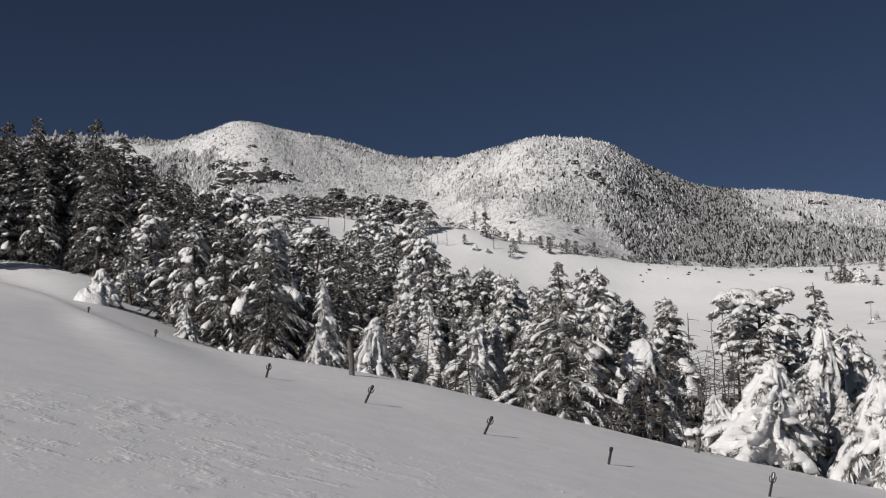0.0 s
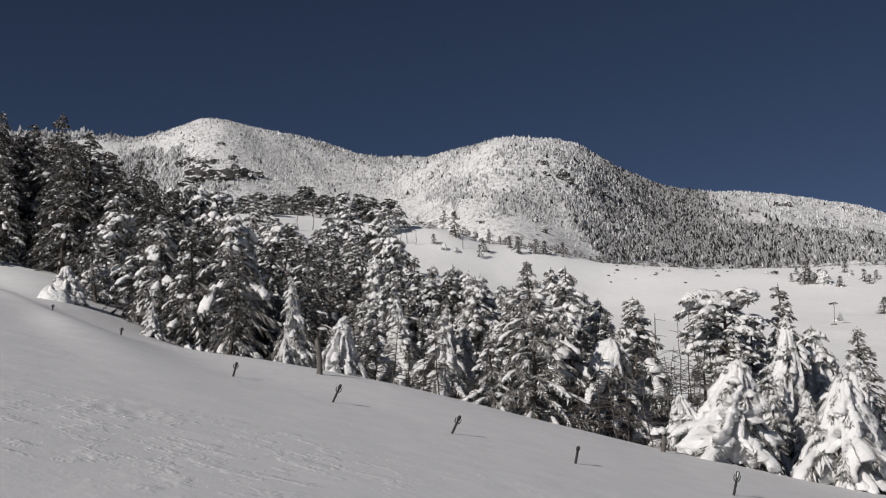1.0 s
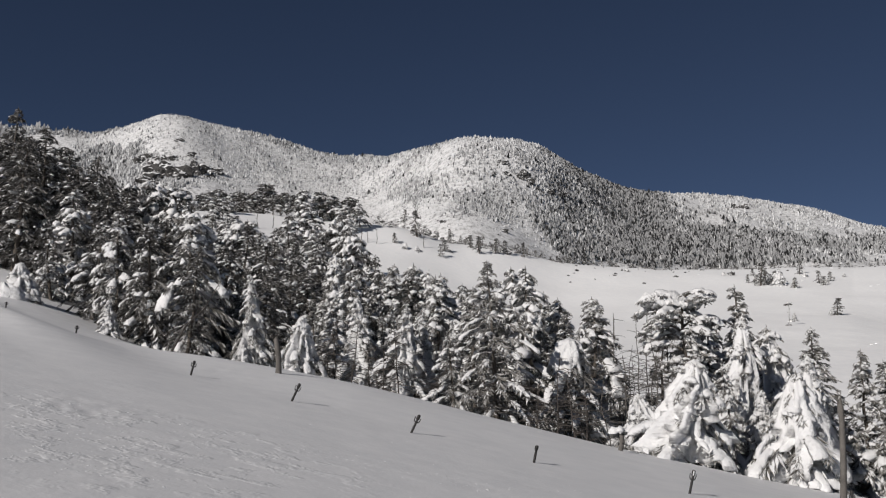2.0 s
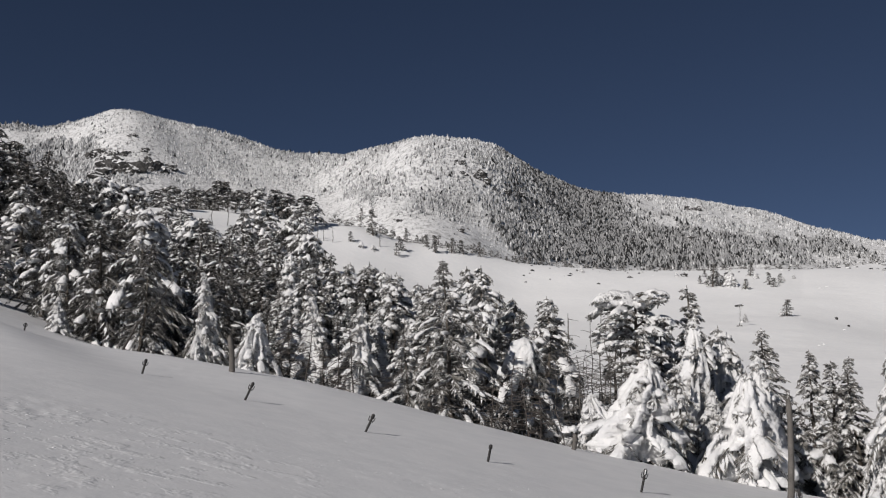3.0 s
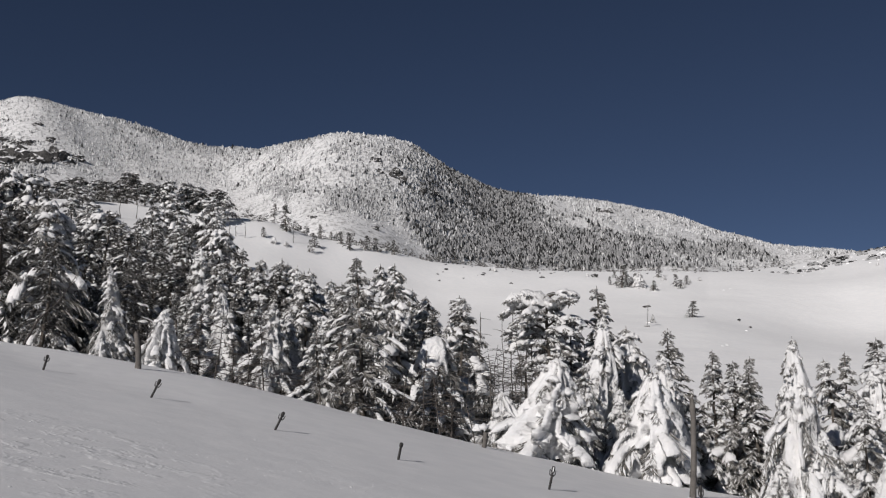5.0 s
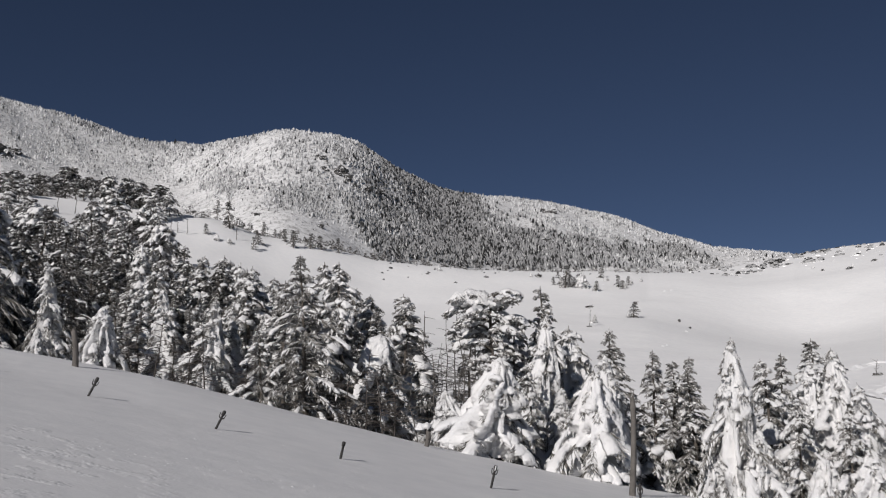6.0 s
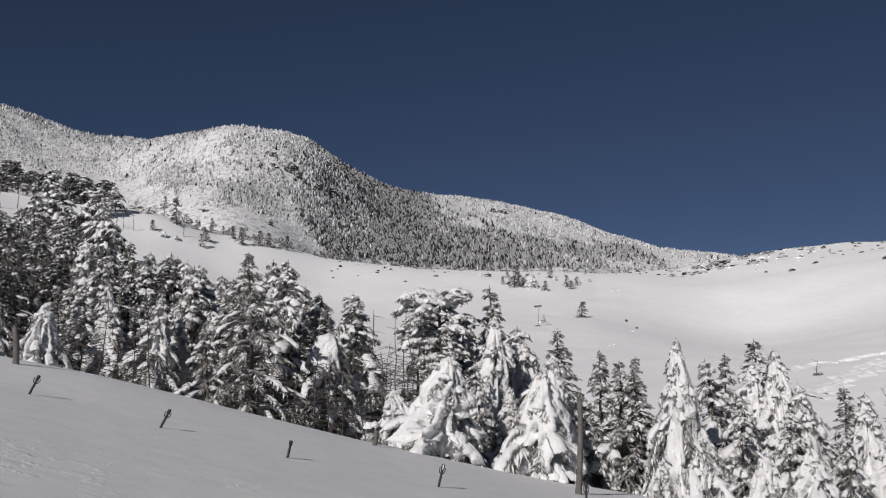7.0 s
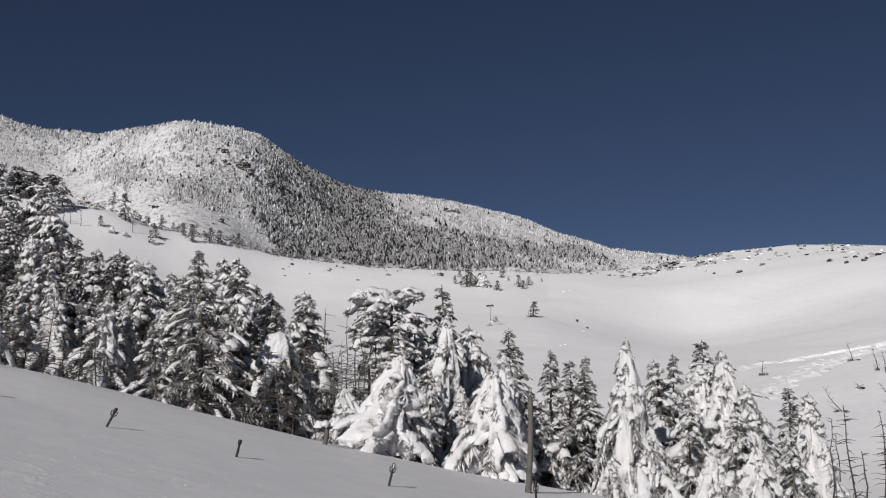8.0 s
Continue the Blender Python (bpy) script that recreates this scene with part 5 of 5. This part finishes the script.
for az, el, wide, tall in CRAGS + CRAGS_FAR:
    rock(az, el, wide * 0.95, tall * (1.4 if az < 0 else 0.9), "dark jagged crag breaking through mountain snow")
    for _ in range(3):
        rock(az + chip.uniform(-0.45, 0.45), el + chip.uniform(-0.2, 0.22), wide * chip.uniform(0.2, 0.4), tall * chip.uniform(0.35, 0.6), "dark jagged crag breaking through mountain snow")
for az, el, wide, tall in ((20.71, 9.0, 1.2, 0.7), (17.64, 9.0, 0.6, 0.4), (15.84, 8.7, 0.4, 0.3), (28.65, 6.25, 0.35, 0.45), (29.23, 5.85, 0.3, 0.3), (39.1, 9.1, 0.8, 0.5),
                           (42.65, 9.1, 0.9, 0.6), (43.5, 8.95, 0.7, 0.5), (37.86, 8.75, 0.9, 0.6), (36.48, 8.75, 0.5, 0.4), (34.16, 9.4, 0.8, 0.5), (44.36, 9.0, 0.7, 0.5)):
    rock(az, el, wide, tall, "small dark rock poking out of snow", 48.0, "rocks in the open snow")


def dome_scrub():
    """Low bushes along the top of the snow dome."""
    rng = np.random.default_rng(31)
    brow = np.linspace(30, 49, 120)
    reach = np.linspace(0.6, 1.15, 80)
    line = np.array([np.degrees(np.arctan2(ground(np.full(80, a), q) - EYE, q)).max() for a in brow for q in (float(curve(a, SHOULDER_R)) * reach,)])

    def below(az, deep):
        return np.array([where(a, float(np.interp(a, brow, line)) - d, 110) for a, d in zip(az, deep)])

    az = np.r_[rng.normal(34.6, 1.9, 300), rng.uniform(31, 48, 220)]
    deep = np.where(az < 38, 0.55, 0.75) * rng.random(520) ** 1.7 + 0.02
    keep = noise2(az * 1.9, deep * 6, 4) > -0.1
    az, deep = az[keep], deep[keep]
    side = rng.uniform(11, 30, 110)
    az, r = np.r_[az, side], np.r_[below(az, deep), curve(side, SHOULDER_R) * rng.uniform(0.88, 1.0, 110)]
    clods("low_bushes", on_ground(az, r, 0.04), np.where(az < 30, 0.55, 1.0) * rng.uniform(0.16, 0.42, len(az)), "low dark bushes along the top of the snow", 6, RIME_DARK, 0.75)
    # snow humps over buried bushes
    az = np.r_[rng.normal(36, 2.6, 60), rng.uniform(33, 48, 35), rng.uniform(16, 32, 14)]
    r = np.where(az > 31, below(az, 0.7 * rng.random(109) ** 1.5 + 0.03), curve(az, SHOULDER_R) * rng.uniform(0.88, 1.0, 109))
    bumps = np.array([(24.1, 8.1), (27.9, 8.0), (28.3, 8.05), (28.1, 8.1), (28.6, 6.25), (27.7, 4.9), (27.9, 4.95), (26.1, 6.6), (24.8, 7.1), (23.7, 6.3), (24.4, 8.5), (27.0, 6.9), (29.0, 5.7)])
    az, r = np.r_[az, bumps[:, 0]], np.r_[r, [where(a, e) for a, e in bumps]]
    clods("snow_humps", on_ground(az, r, -0.05), np.exp(np.r_[rng.normal(-1.7, 0.35, 109), rng.normal(-2.0, 0.3, len(bumps))]), "soft snow humps over buried bushes", 16, SNOW_GROUND, 0.7)


def clods(name, places, sizes, label, seed, mat=SNOW_GROUND, tall=0.4):
    """Many small uneven lumps lying on the snow."""
    rng = np.random.default_rng(seed)
    bm = bmesh.new()
    bmesh.ops.create_icosphere(bm, subdivisions=1, radius=1.0)
    unit = np.array([v.co[:] for v in bm.verts])
    tri = np.array([[v.index for v in f.verts] for f in bm.faces])
    bm.free()
    n = len(places)
    v = unit[None] * rng.uniform(0.65, 1.3, (n, len(unit), 1)) * (sizes[:, None] * rng.uniform(0.6, 1.4, (n, 3)) * [1.3, 1.3, tall])[:, None]
    p = Pile()
    p.add((v + places[:, None]).reshape(-1, 3), (tri[None] + (np.arange(n) * len(unit))[:, None, None]).reshape(-1, 3))
    return tagged(new(name, p.mesh(name, mat)), label, "snow" if mat is SNOW_GROUND else "bushes", kind="stuff")


def on_ground(az, r, lift):
    return np.stack([r * np.sin(np.radians(az)), r * np.cos(np.radians(az)), ground(az, r) + lift], 1)


def tracks():
    """Old tracks across the far slope: low, lumpy berms of churned snow."""
    rng = np.random.default_rng(12)
    p = Pile()
    for line, wide in ((((37.2, 3.3), (38.6, 3.62), (40.3, 3.77), (42.6, 4.16), (45.1, 4.59), (48, 5.1)), 0.7), (((38.4, 1.8), (38.7, 1.96), (40.2, 2.86), (41.7, 3.58), (43.2, 4.06), (45, 4.5)), 1.2),
                       (((38.9, 2.0), (40.4, 2.75), (42.2, 3.55), (44.5, 4.2), (48, 4.9)), 0.8)):
        k = np.array(line)
        n, m = 420, 15
        az = np.linspace(k[0, 0], k[-1, 0], n)
        r = np.array([where(a, e, 42) for a, e in zip(az, np.interp(az, k[:, 0], k[:, 1]))])
        r = np.convolve(np.pad(r, 12, mode="edge"), np.full(25, 1 / 25), "valid")
        x, y = r * np.sin(np.radians(az)), r * np.cos(np.radians(az))
        tx, ty = np.gradient(x), np.gradient(y)
        long = np.hypot(tx, ty)
        c = np.linspace(-1, 1, m)[None]
        w = (wide * (1 + 0.35 * fractal(az * 2.2, az * 0, 61, 3)))[:, None]
        X, Y = x[:, None] - (ty / long)[:, None] * c * w, y[:, None] + (tx / long)[:, None] * c * w
        R = np.hypot(X, Y)
        run = np.cumsum(long)[:, None]
        lump = np.clip(0.5 + 0.75 * fractal(run / 1.1 + 0 * c, c * 3.0 + 0 * run + wide * 17, 62, 3), 0, 1.3)
        Z = ground(np.degrees(np.arctan2(X, Y)).ravel(), R.ravel()).reshape(X.shape) - 0.03 + 0.22 * lump * (1 - c**2)
        i, j = np.meshgrid(np.arange(n - 1), np.arange(m - 1), indexing="ij")
        p.add(np.stack([X, Y, Z], -1).reshape(-1, 3), np.stack([i * m + j, (i + 1) * m + j, (i + 1) * m + j + 1, i * m + j + 1], -1).reshape(-1, 4))
    tagged(new("ski_track_snow", p.mesh("ski_track_snow", SNOW_GROUND)), "churned snow of old tracks across the far slope", "snow", kind="stuff")
    az = np.r_[rng.normal(-16.0, 2.6, 190), rng.normal(-15, 4.0, 60), rng.uniform(-24, 40, 260), rng.uniform(-4, 8, 130), rng.normal(14, 2.0, 50)]
    r = np.r_[rng.uniform(8.4, 12.5, 190), rng.uniform(8, 14, 60), rng.uniform(8, 22, 260), 12.0 + rng.normal(0, 0.3, 130), rng.normal(13.5, 0.5, 50)]
    r = np.minimum(r, curve(az, POST_R))
    size = np.exp(rng.normal(-4.6, 0.4, len(az)))
    clods("snow_crumbs", on_ground(az, r, -0.3 * size), size, "small crumbs of snow beside old footprints", 14)


tracks()
dome_scrub()
